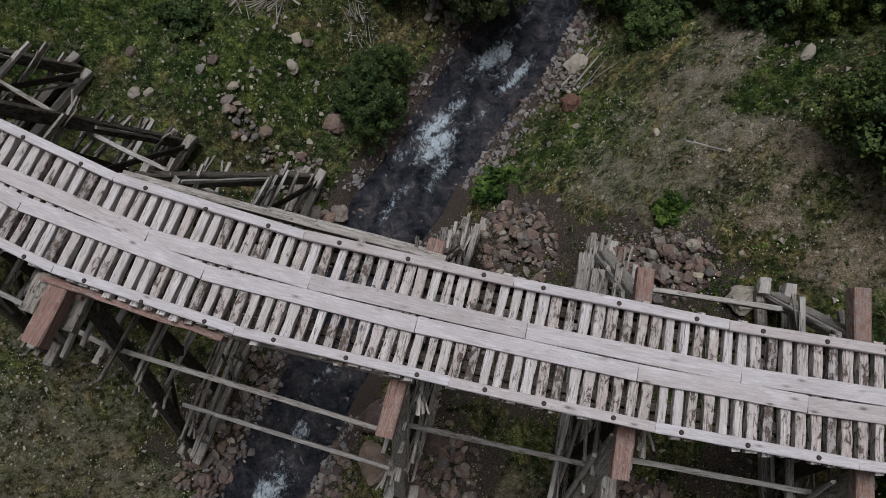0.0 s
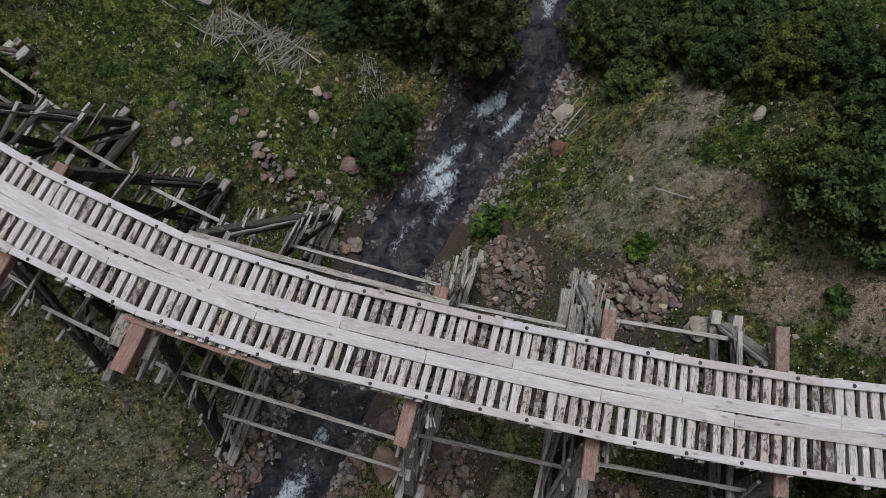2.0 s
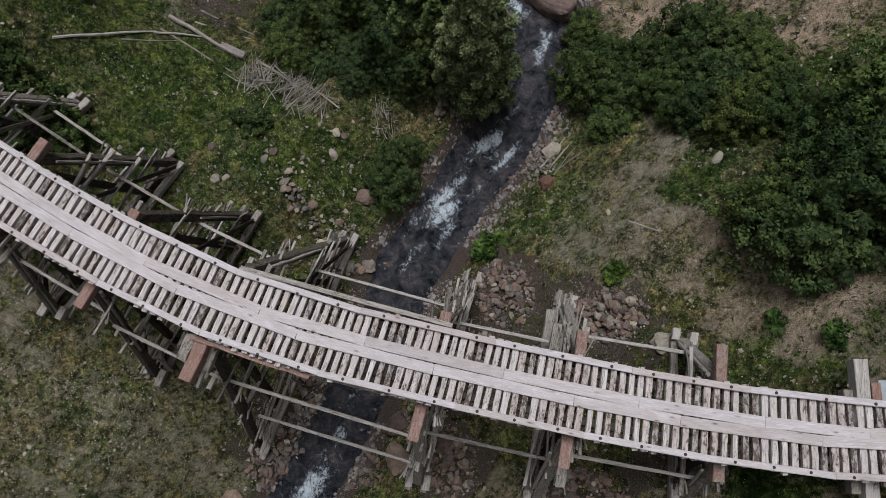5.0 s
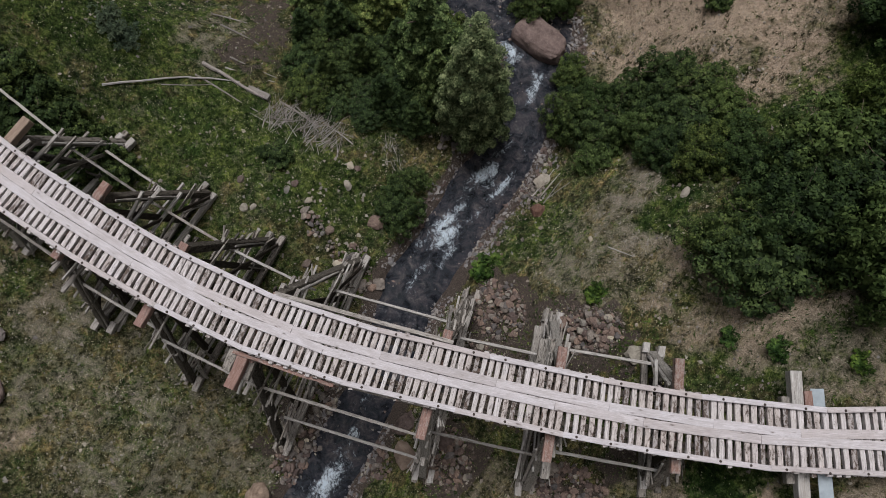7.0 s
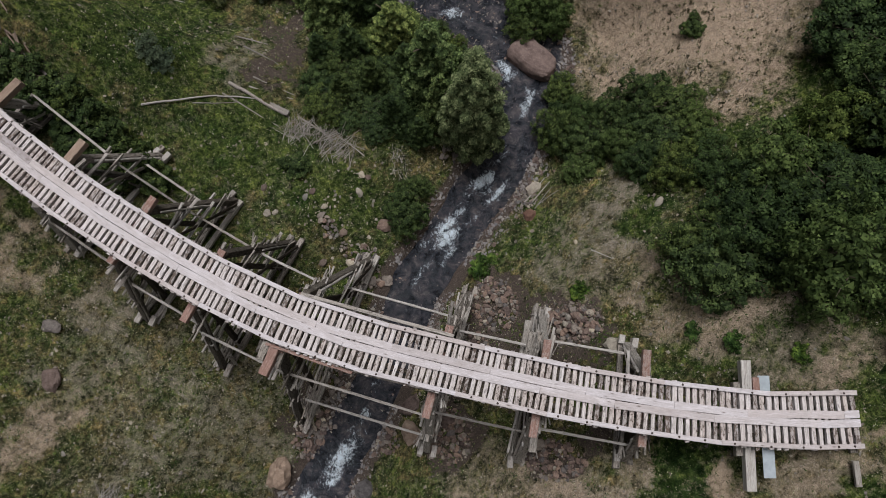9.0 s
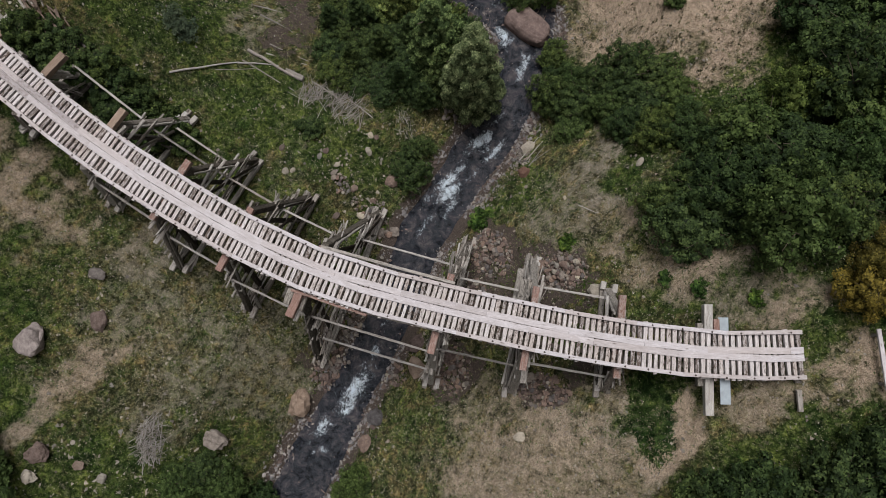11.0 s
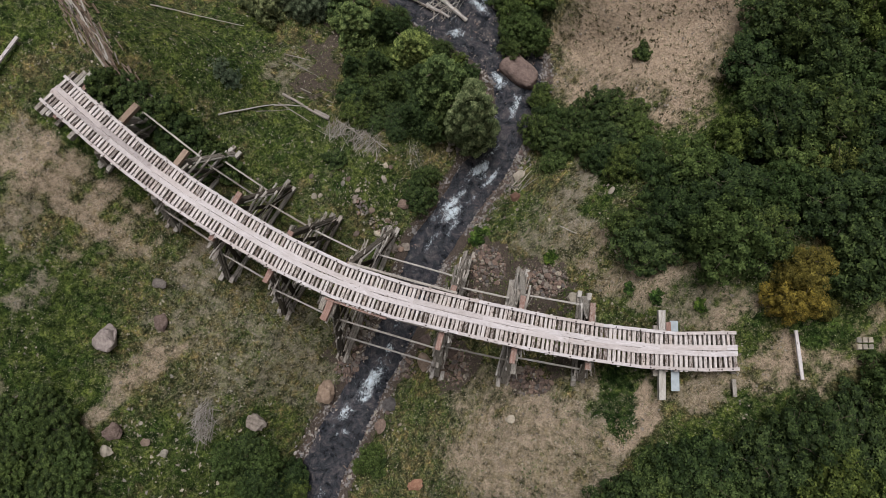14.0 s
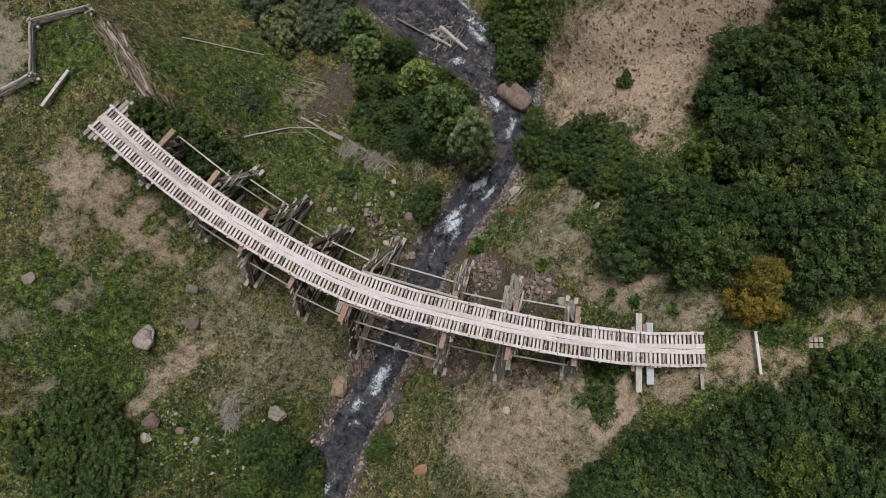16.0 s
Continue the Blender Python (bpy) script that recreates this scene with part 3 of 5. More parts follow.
# ties
TIES = [mesh_of(box_mesh(TIE[0] + d, TIE[1] * w, TIE[2], 0.016, 9, i, 0.016), "tie") for i, (d, w) in enumerate(((0, 1), (0.05, 0.95), (-0.04, 1.06), (0.12, 0.92), (0.02, 1.1), (-0.02, 0.85)))]
s = 0.1
while s < ARC_LENGTH:
    part("tie", TIES[rng.randrange(6)], WOOD_TIE, bridge, "", Matrix.Translation(arc(s, rng.uniform(-0.05, 0.02), DECK_Z - 0.1 + rng.uniform(-0.012, 0))) @ pose(0, 0, 0, rng.uniform(-1.5, 1.5), 0, heading(s) + 90 + rng.uniform(-1.0, 1.0)))
    s += PITCH * rng.uniform(0.92, 1.08)

# ---- bents: place along the deck, cap ends, foot ends (towards the inside of the curve, towards the outside) ----
def bent(s, cap_in, cap_out, foot_in, foot_out, cap_mat, cap_size, label, seed, extras=()):
    r = random.Random(seed)
    foot_c = arc(s)
    top = DECK_Z - 0.64
    ob = empty("trestle_bent", label, "trestle bent", Matrix.Translation((foot_c.x, foot_c.y, ground_at(foot_c.x, foot_c.y))), group="bents under the bridge")
    inv = ob.matrix_basis.inverted()

    def piece(name, p, q, w, h, material, text="", rough=0.015, roll=0.0, under=None):
        length = (Vector(q) - Vector(p)).length
        seed_count[0] += 1
        bm = box_mesh(length, w, h, rough, max(4, int(length * 1.6)), seed_count[0], min(0.03, w * 0.14, h * 0.14))
        place = inv @ along(p, q) @ pose(0, 0, 0, roll)
        if under is not None:
            return part(name, bm, material, under, text, under.matrix_basis.inverted() @ place)
        return part(name, bm, material, ob, text, place)

    piece("cap", arc(s, cap_in, top - cap_size / 2), arc(s, -cap_out, top - cap_size / 2), cap_size, cap_size, cap_mat, "stained cap beam with worn top")
    zin = ground_at(*arc(s, foot_in)[:2]) + 0.14
    zout = ground_at(*arc(s, -foot_out)[:2]) + 0.14
    base = lambda off: zout + (zin - zout) * (off + foot_out) / (foot_in + foot_out)
    height = top - cap_size - 0.5 * (zin + zout)
    for ds in (-0.3, 0.34):
        piece("sill", arc(s + ds, foot_in + r.uniform(-0.3, 0.2), zin), arc(s + ds, -foot_out - r.uniform(-0.3, 0.2), zout), 0.28, 0.3, WOOD_OLD, "weathered sill timber", 0.02)
        for end, zz in ((foot_in, zin), (-foot_out, zout)):
            if r.random() < 0.7:
                e = end + r.uniform(-0.1, 0.2)
                piece("sill_block", arc(s + ds * 1.1 + 0.05, e, zz + 0.27), arc(s + ds * 1.1, e - math.copysign(r.uniform(0.4, 0.75), end), zz + 0.3), 0.3, 0.24, WOOD_DRIFT, "pale grey sill block", 0.02)
    dark = 12 < s < 24
    legs = [(1.35, foot_in - 0.35), (0.8, foot_in * 0.55), (0.3, foot_in * 0.16), (-0.3, -foot_out * 0.16), (-0.8, -foot_out * 0.55), (-1.35, -foot_out + 0.35)]
    for k, (t0, t1) in enumerate(legs):
        outer = k in (0, 5)
        post = piece("batter_post" if outer else "post", arc(s + 0.02, t0, top - cap_size + 0.02), arc(s + 0.02, t1, base(t1) + 0.1), 0.36 if outer else 0.28, 0.34 if outer else 0.28, WOOD_WORN if outer and dark else WOOD_DARK if not (outer or s < 12) else WOOD_OLD, "creosoted batter post" if outer and dark else "", 0.025)
        if outer:
            # split laths clinging to the batter post
            for j in range(6):
                f0, f1 = sorted((r.uniform(0, 0.55), r.uniform(0.5, 1.02)))
                pa, pb = arc(s + 0.02, t0, top - cap_size), arc(s + 0.02, t1, base(t1) + 0.1)
                shift = arc(s + r.uniform(-0.34, 0.34), 0, 0) - arc(s, 0, 0)
                lift = Vector((0, 0, r.uniform(0.1, 0.24)))
                piece("lath", pa.lerp(pb, f0) + shift + lift, pa.lerp(pb, f1) + shift * r.uniform(0.3, 1.3) + lift, r.uniform(0.05, 0.12), r.uniform(0.05, 0.1), WOOD_OLD if r.random() < 0.45 else WOOD_DRIFT, "splintered grey lath", 0.025, 0.0, post)

    def spread(z, side):
        f = 1 - (z - base(0)) / max(0.5, height)
        return 1.35 + f * ((foot_in if side > 0 else foot_out) - 1.7)

    # girts at every level whose splintered ends pass the batter posts
    n = max(2, int(height / 0.62))
    for k in range(n):
        z = base(0) + height * (k + 0.5 + r.uniform(-0.3, 0.3)) / n
        for side in (1, -1):
            if r.random() < 0.12:
                continue
            ds = r.choice((-0.28, 0.3)) + r.uniform(-0.08, 0.08)
            reach = spread(z, side) + r.uniform(0.1, 0.6)
            if side < 0 and 14 < s < 23:
                reach = max(reach, 2.1 + r.uniform(0.0, 1.1))
            back = r.uniform(-0.3, 0.5)
            w, h = r.choice((0.07, 0.09, 0.11, 0.16)), r.uniform(0.08, 0.18)
            tilt = r.uniform(-0.35, 0.35)
            skew = r.uniform(-0.3, 0.3)
            girt = piece("girt", arc(s + ds + skew, side * reach, z + tilt), arc(s + ds, side * back, z - tilt * 0.5), w, h, WOOD_OLD if r.random() < 0.6 else WOOD_DRIFT, "", 0.025)
            for j in range(r.choice((0, 1, 2, 3))):
                cut = reach - r.uniform(0.5, 1.5)
                piece("splinter", arc(s + ds + skew + r.uniform(-0.28, 0.28), side * (reach + r.uniform(-0.5, 0.12)), z + tilt + r.uniform(-0.12, 0.16)), arc(s + ds + skew * 0.6 + r.uniform(-0.06, 0.06), side * max(0.2, cut), z + r.uniform(-0.06, 0.1)), r.uniform(0.025, 0.06), r.uniform(0.03, 0.07), WOOD_OLD, "thin grey splinter", 0.015, 0.0, girt)
    # crossing sway braces
    if height > 2:
        for ds, sg in ((-0.36, 1), (0.38, -1)):
            a, b = 1.5 * sg, -((foot_out if sg > 0 else foot_in) - 0.5) * sg
            piece("sway_brace", arc(s + ds, a, top - 0.5), arc(s + ds, b, base(b) + 0.35), 0.08, 0.2, WOOD_DARK if dark else WOOD_OLD, "", 0.015)
    # split remains of older posts, standing loose against the bent
    for k in range(int(height * 0.5)):
        side = r.choice((1, -1))
        f = r.uniform(0.25, 0.95)
        off = side * (0.6 + f * ((foot_in if side > 0 else foot_out) - 0.8))
        zb = base(off) + 0.1
        ds = r.uniform(0.15, 0.6)
        for j in range(r.choice((1, 2, 3))):
            piece("split_stake", arc(s + ds + j * 0.1, off + r.uniform(-0.12, 0.12), zb), arc(s + ds + j * 0.12 + r.uniform(-0.25, 0.1), off * r.uniform(0.72, 0.95), zb + min(height * 0.5, r.uniform(0.9, 2.2))), r.uniform(0.04, 0.1), r.uniform(0.05, 0.11), WOOD_OLD, "splintered grey stake", 0.02)
    for ds, a, b, z, w, h, *other in extras:
        piece("cap" if other else "packing_timber", arc(s + ds, a, z), arc(s + ds, b, z), w, h, other[0] if other else WOOD_OLD, "worn red cap end" if other else "splintered grey packing timber", 0.03)
    return ob


RED_BENT = "tall grey timber trestle bent with red-stained cap"
TAN_BENT = "grey timber trestle bent with tan log cap"
bent(4.5, 2.7, 1.25, 2.9, 2.2, WOOD_TAN, 0.42, TAN_BENT, 1)
bent(9.35, 2.35, 1.3, 4.4, 2.9, WOOD_TAN, 0.4, TAN_BENT, 2)
bent(14.1, 2.0, 1.6, 4.7, 4.0, WOOD_RED, 0.36, RED_BENT, 3)
bent(18.4, 1.5, 2.15, 4.4, 4.25, WOOD_RED, 0.36, RED_BENT, 4)
bent(22.8, 1.3, 1.5, 5.6, 5.4, WOOD_RED, 0.4, RED_BENT, 5, ((-0.12, -1.24, -2.65, 13.55, 0.42, 0.44, WOOD_RED), (-0.52, -1.24, -2.1, 13.5, 0.34, 0.4), (-0.8, -1.24, -1.85, 13.3, 0.22, 0.3), (0.1, -0.9, -2.2, 13.0, 0.3, 0.36)))
bent(29.7, 1.75, 2.4, 5.2, 4.7, WOOD_RED, 0.36, RED_BENT, 6)
bent(34.2, 2.05, 2.2, 4.6, 4.0, WOOD_RED, 0.36, RED_BENT, 7, ((-0.5, 2.6, 1.2, 9.8, 0.4, 0.35), (-0.75, 3.3, 1.2, 8.4, 0.36, 0.35), (0.3, -1.9, -2.9, 10.4, 0.35, 0.35)))
bent(38.7, 2.4, 1.75, 3.3, 2.8, WOOD_RED, 0.36, RED_BENT, 8)

# long girts that tie the bents together
for s0, s1, off, z0, z1 in ((22.9, 29.4, -2.35, 10.3, 10.6), (23.2, 29.4, -3.5, 5.4, 5.8), (29.8, 34.0, -2.1, 11.0, 10.7), (34.3, 39.0, -1.8, 11.4, 11.2), (18.4, 22.7, -2.4, 10.4, 10.2), (14.2, 18.4, -2.1, 10.8, 10.6), (9.5, 14.2, -1.8, 11.3, 11.2),
                            (22.9, 29.5, 2.85, 6.3, 6.6), (17.8, 22.9, 2.35, 8.8, 8.6), (29.8, 34.3, 2.0, 9.0, 9.2), (34.3, 38.8, 2.4, 9.6, 10.0), (13.6, 18.5, 2.4, 8.6, 8.4), (9.2, 14.3, 2.35, 10.0, 9.6), (4.4, 9.5, 2.5, 11.6, 11.4), (9.4, 13.6, 3.2, 8.2, 7.4)):
    timber("long_girt", arc(s0, off, z0), arc(s1, off, z1), 0.12, 0.2, WOOD_DRIFT, bridge, "long grey tie beam", 0.014, 10)

# ---- abutments ----
def stack(name, label, rows):
    ob = empty(name, label, "abutment", Matrix.Translation(arc(rows[0][1], 0, 12.5)))
    inv = ob.matrix_basis.inverted()
    for nm, s, a, b, z, w, h, material, text in rows:
        seed_count[0] += 1
        part(nm, box_mesh(abs(a - b), w, h, 0.012, 6, seed_count[0], 0.02), material, ob, text, inv @ along(arc(s, a, z), arc(s, b, z)))
    return ob


stack("abutment", "bridge abutment of stacked timbers with pale blue sheet", [
    ("cap_beam", 43.1, 2.45, -3.0, 13.1, 0.42, 0.5, WOOD_DRIFT, "pale grey cap beam"), ("cap_beam", 43.5, 1.75, -1.1, 13.15, 0.3, 0.4, WOOD_RED, "red-stained cap beam"),
    ("cap_beam", 42.75, 1.5, -1.6, 12.9, 0.3, 0.4, WOOD_OLD, ""), ("metal_sheet", 43.85, 1.85, -2.4, 13.3, 0.5, 0.03, SHEET, "pale blue metal sheet"), ("back_wall", 44.15, 1.1, -1.1, 12.7, 0.25, 1.4, WOOD_OLD, ""),
    ("end_block", 47.1, -1.7, -2.75, 13.75, 0.24, 0.2, WOOD_DRIFT, ""), ("end_sill", 47.2, 1.3, -1.4, 13.45, 0.3, 0.3, WOOD_OLD, "")])
stack("abutment", "bridge abutment of rough stacked grey timbers", [
    ("cap_beam", 0.2, 2.1, -1.9, 13.15, 0.3, 0.4, WOOD_OLD, ""), ("cap_beam", 0.55, 2.5, -1.7, 13.2, 0.26, 0.35, WOOD_DRIFT, ""), ("cap_beam", 0.95, 2.2, -1.5, 13.1, 0.3, 0.35, WOOD_RED, "rust-stained cap beam"),
    ("cap_beam", 1.3, 1.9, -1.8, 12.9, 0.3, 0.4, WOOD_OLD, ""), ("back_wall", -0.2, 1.6, -1.9, 13.0, 0.3, 1.0, WOOD_OLD, ""), ("end_sill", 2.6, 1.3, -1.9, 13.0, 0.3, 0.5, WOOD_OLD, "")])

# ---- stones ----
def stone_mesh(name, seed, rx, ry, rz, points=13):
    """An angular stone: the hull of a few points thrown near an ellipsoid."""
    r = random.Random(seed)
    bm = bmesh.new()
    for _ in range(points):
        d = Vector((r.gauss(0, 1), r.gauss(0, 1), r.gauss(0, 0.8))).normalized() * r.uniform(0.8, 1.12)
        bm.verts.new((d.x * rx, d.y * ry, d.z * rz))
    got = bmesh.ops.convex_hull(bm, input=bm.verts)
    bmesh.ops.delete(bm, geom=list({v for v in got["geom_interior"] + got["geom_unused"] if isinstance(v, bmesh.types.BMVert)}), context="VERTS")
    return bm


def boulder_mesh(name, seed, rx, ry, rz):
    bm = stone_mesh(name, seed, 1, 1, 1, 26)
    bmesh.ops.triangulate(bm, faces=bm.faces)
    bmesh.ops.subdivide_edges(bm, edges=bm.edges, cuts=3, use_grid_fill=True, smooth=0.25)
    off = Vector((seed * 7.3, seed * 3.1, seed * 1.7))
    for v in bm.verts:
        k = 1 + 0.2 * noise.noise(v.co * 1.7 + off) + 0.13 * noise.noise(v.co * 3.6 + off) + 0.06 * noise.noise(v.co * 8 + off)
        v.co = Vector((v.co.x * rx, v.co.y * ry, v.co.z * rz)) * k
    bmesh.ops.recalc_face_normals(bm, faces=bm.faces)
    return mesh_of(bm, name)


def block_mesh(name, seed, rx, ry, rz):
    """A water-worn block with flat sides and rounded corners."""
    bm = bmesh.new()
    bmesh.ops.create_cube(bm, size=2.0)
    bmesh.ops.subdivide_edges(bm, edges=bm.edges, cuts=9, use_grid_fill=True)
    off = Vector((seed * 7.3, seed * 3.1, seed * 1.7))
    for v in bm.verts:
        c = v.co / (sum(abs(q) ** 4.5 for q in v.co) ** (1 / 4.5))
        k = 1 + 0.13 * noise.noise(c * 1.3 + off) + 0.05 * noise.noise(c * 4 + off) + 0.02 * noise.noise(c * 11 + off)
        v.co = Vector((c.x * rx, c.y * ry * (1 - 0.12 * c.x), c.z * rz)) * k
    return mesh_of(bm, name)


def boulder(x, y, rx, ry, rz, turn, material, label, seed, sink=0.35):
    me = (block_mesh if rx > 1.4 else boulder_mesh)("boulder", seed, rx, ry, rz)
    me.materials.append(material)
    ob = new("boulder", me)
    ob.matrix_basis = pose(x, y, ground_at(x, y) + rz * (0.7 - sink), 0, 0, turn)
    return tagged(ob, label, "boulder")


BOULDERS = [(4.35, 21.8, 1.6, 0.95, 0.9, -42, ROCK_BROWN, "large pink-grey boulder standing in the stream"), (-24.6, 0.35, 1.0, 0.85, 0.95, 70, ROCK_LILAC, "rough pale boulder on the meadow"),
            (-15.6, -5.6, 0.95, 0.65, 0.5, -20, ROCK_GREY, "flat grey boulder in grass"), (-23.9, -5.9, 0.7, 0.6, 0.5, 20, ROCK_RED, "pinkish boulder in grass"), (-24.2, -7.1, 0.5, 0.4, 0.35, 0, ROCK_PALE, "pale boulder in grass"),
            (-10.85, -3.6, 0.75, 1.05, 0.75, -15, ROCK_ORANGE, "tan boulder on the stream bank"), (-5.8, -4.5, 0.55, 0.65, 0.5, 40, ROCK_GREY, "grey boulder on the stream bank"), (-6.5, -6.2, 0.5, 0.6, 0.4, 10, ROCK_RED, "reddish boulder on the stream bank"),
            (-3.5, -10.1, 0.75, 0.42, 0.25, 15, ROCK_RUST, "flat red stone in grass"), (4.25, 13.3, 0.55, 0.4, 0.3, 40, ROCK_PALE, "pale slab on the stream bank"), (3.9, 11.4, 0.44, 0.4, 0.32, 0, ROCK_RUST, "red stone on the stream bank"),
            (-6.3, 12.8, 0.22, 0.32, 0.25, 20, ROCK_PALE, "small white stone in grass"), (-4.8, 11.0, 0.5, 0.42, 0.35, 0, ROCK_RED, "brownish boulder on the stream bank"), (-1.7, -2.1, 0.4, 0.36, 0.35, 0, ROCK_ORANGE, "rounded orange boulder by a trestle foot"),
            (-31.9, 4.7, 0.5, 0.45, 0.35, 30, ROCK_GREY, "grey boulder in grass"), (-21.4, 1.6, 0.5, 0.75, 0.3, 20, ROCK_RED, "flat brown stone in grass"), (-21.6, 4.3, 0.55, 0.4, 0.35, 10, ROCK_GREY, "grey stone in grass"),
            (10.4, 11.0, 0.2, 0.34, 0.25, -40, ROCK_PALE, "pale pointed stone beside shrubs"), (-3.2, 0.3, 0.7, 0.6, 0.5, 30, ROCK_RED, "reddish boulder under the bridge"), (-3.0, -1.3, 0.55, 0.85, 0.45, 20, ROCK_ORANGE, "tan boulder on the stream bank"),
            (7.5, 3.3, 0.5, 0.4, 0.35, 10, ROCK_PALE, "pale stone beside a trestle foot"), (3.9, -1.7, 0.5, 0.3, 0.25, 0, ROCK_GREY, "flat grey stone beneath a trestle cap"), (-1.0, -0.6, 0.5, 0.45, 0.4, 0, ROCK_RED, "dark red boulder beneath the bridge"),
            (-20.9, -7.5, 0.3, 0.3, 0.25, 0, ROCK_PALE, "pale stone in grass"), (-22.0, -6.7, 0.4, 0.3, 0.25, 0, ROCK_ORANGE, "orange stone in grass"), (3.2, -5.0, 0.4, 0.3, 0.25, 0, ROCK_PALE, "pale stone on bare earth")]
for k, (x, y, rx, ry, rz, turn, material, label) in enumerate(BOULDERS):
    boulder(x, y, rx, ry, rz, turn, material, label, 11 + k)

for k, (x, y, r, material, label) in enumerate(((-8.26, 11.76, 0.24, ROCK_PALE, "rounded pale stone in grass"), (-8.44, 11.24, 0.28, ROCK_GREY, "grey stone in grass"), (-8.9, 12.6, 0.24, ROCK_RED, "reddish stone in grass"), (-9.3, 12.2, 0.22, ROCK_PALE, "pale stone in grass"), (-11.4, 11.2, 0.3, ROCK_PALE, "pale stone in grass"), (-10.95, 11.25, 0.2, ROCK_PALE, "small pale stone in grass"),
                                               (-11.65, 12.7, 0.24, ROCK_ORANGE, "orange stone in grass"), (-6.13, 13.8, 0.26, ROCK_PALE, "pale stone in grass"), (-5.8, 13.75, 0.22, ROCK_RED, "red stone in grass"), (-7.6, 10.2, 0.18, ROCK_PALE, "small pale stone in grass"), (-7.25, 10.4, 0.3, ROCK_ORANGE, "orange-brown stone in grass"), (-2.8, 13.8, 0.26, ROCK_PALE, "pale stone above the stream"), (6.2, 9.2, 0.16, ROCK_PALE, "small pale stone on the slope"),
                                               (-6.87, 8.69, 0.32, ROCK_PALE, "pale squared stone beside a trestle foot"), (-6.35, 9.04, 0.26, ROCK_GREY, "grey stone beside a trestle foot"), (-6.16, 8.59, 0.30, ROCK_RED, "brownish stone beside a trestle foot"), (-5.59, 7.66, 0.36, ROCK_GREY, "grey boulder at the edge of the stream"), (-4.73, 7.74, 0.42, ROCK_GREY, "grey boulder at the edge of the stream"), (-5.07, 7.53, 0.30, ROCK_RED, "brownish boulder at the edge of the stream"), (-8.42, 8.58, 0.30, ROCK_ORANGE, "tan stone in the shade of the bridge"))):
    boulder(x, y, r * 0.95, r * 0.75, r * 0.6, 40 * k, material, label, 60 + k)

rs = random.Random(21)
STONES = [mesh_of(stone_mesh("stone", 60 + k, rs.uniform(0.8, 1.25), rs.uniform(0.65, 1.0), rs.uniform(0.55, 0.85), 24), "stone") for k in range(8)]
STONES_BY = {}
for material in (ROCK_GREY, ROCK_RED, ROCK_PALE):
    for k, me in enumerate(STONES):
        c = me.copy()
        c.materials.append(material)
        STONES_BY[(material.name, k)] = c


def rubble(x, y, rx, ry, turn, count, label, reds=0.4, size=(0.05, 0.27)):
    ob = empty("rubble_pile", label, "rubble pile", Matrix.Translation((x, y, ground_at(x, y))), group="rubble piles round the trestle feet")
    c, s = math.cos(radians(turn)), math.sin(radians(turn))
    for k in range(count):
        a, d = rs.uniform(0, math.tau), math.sqrt(rs.random())
        u, v = math.cos(a) * d * rx, math.sin(a) * d * ry
        px, py = x + u * c - v * s, y + u * s + v * c
        r = size[0] * (size[1] / size[0]) ** (rs.random() ** 1.15) * (1.15 - 0.45 * d)
        material = ROCK_RED if rs.random() < reds else ROCK_GREY if rs.random() < 0.88 else ROCK_PALE
        z = ground_at(px, py) - ground_at(x, y) + r * 0.3 + (0.25 * (1 - d) if rs.random() < 0.5 else 0)
        m = pose(px - x, py - y, z, rs.uniform(-25, 25), rs.uniform(-25, 25), rs.uniform(0, 360)) @ Matrix.Diagonal((r, r, r, 1))
        part("stone", STONES_BY[(material.name, rs.randrange(8))], material, ob, "", m)


rubble(1.7, 6.0, 1.3, 1.7, 20, 330, "pile of reddish and grey rubble beside a trestle foot", 0.65)
rubble(5.4, 4.6, 1.8, 1.2, -5, 400, "pile of grey and red rubble between trestle feet", 0.65)
rubble(4.6, -2.4, 1.4, 1.0, 0, 260, "dark red rubble beneath the bridge", 0.75)
rubble(-0.8, -1.4, 1.2, 1.5, 0, 230, "dark red rubble around a trestle foot", 0.65)
rubble(-0.2, 3.4, 1.6, 1.4, 0, 220, "rubble on the bank beneath the bridge", 0.5)
rubble(-8.4, -0.4, 1.0, 1.8, 25, 170, "grey rubble along the stream bank", 0.25)
rubble(-9.1, -1.9, 1.0, 1.2, 20, 130, "brown and grey rubble beside the stream", 0.5, (0.07, 0.32))
rubble(-7.7, 1.7, 0.8, 1.2, 15, 90, "grey rubble beneath the bridge", 0.3)
rubble(-4.5, -1.7, 0.7, 0.9, 10, 60, "reddish cobbles on the stream bank", 0.5, (0.07, 0.25))
rubble(-6.0, 8.4, 0.9, 1.5, 0, 150, "grey rubble around a trestle foot", 0.2)
rubble(-8.1, 10.7, 0.5, 0.8, 30, 40, "small stones in grass", 0.3, (0.08, 0.22))
rubble(-7.0, 9.3, 0.4, 0.8, 20, 30, "small stones in grass", 0.3, (0.06, 0.18))
rubble(3.6, 12.6, 0.8, 1.3, -25, 90, "bed of small grey shingle beside the stream", 0.15, (0.06, 0.16))
rubble(-0.6, 15.6, 0.9, 0.6, 20, 30, "pale stones standing in the stream", 0.1, (0.12, 0.32))


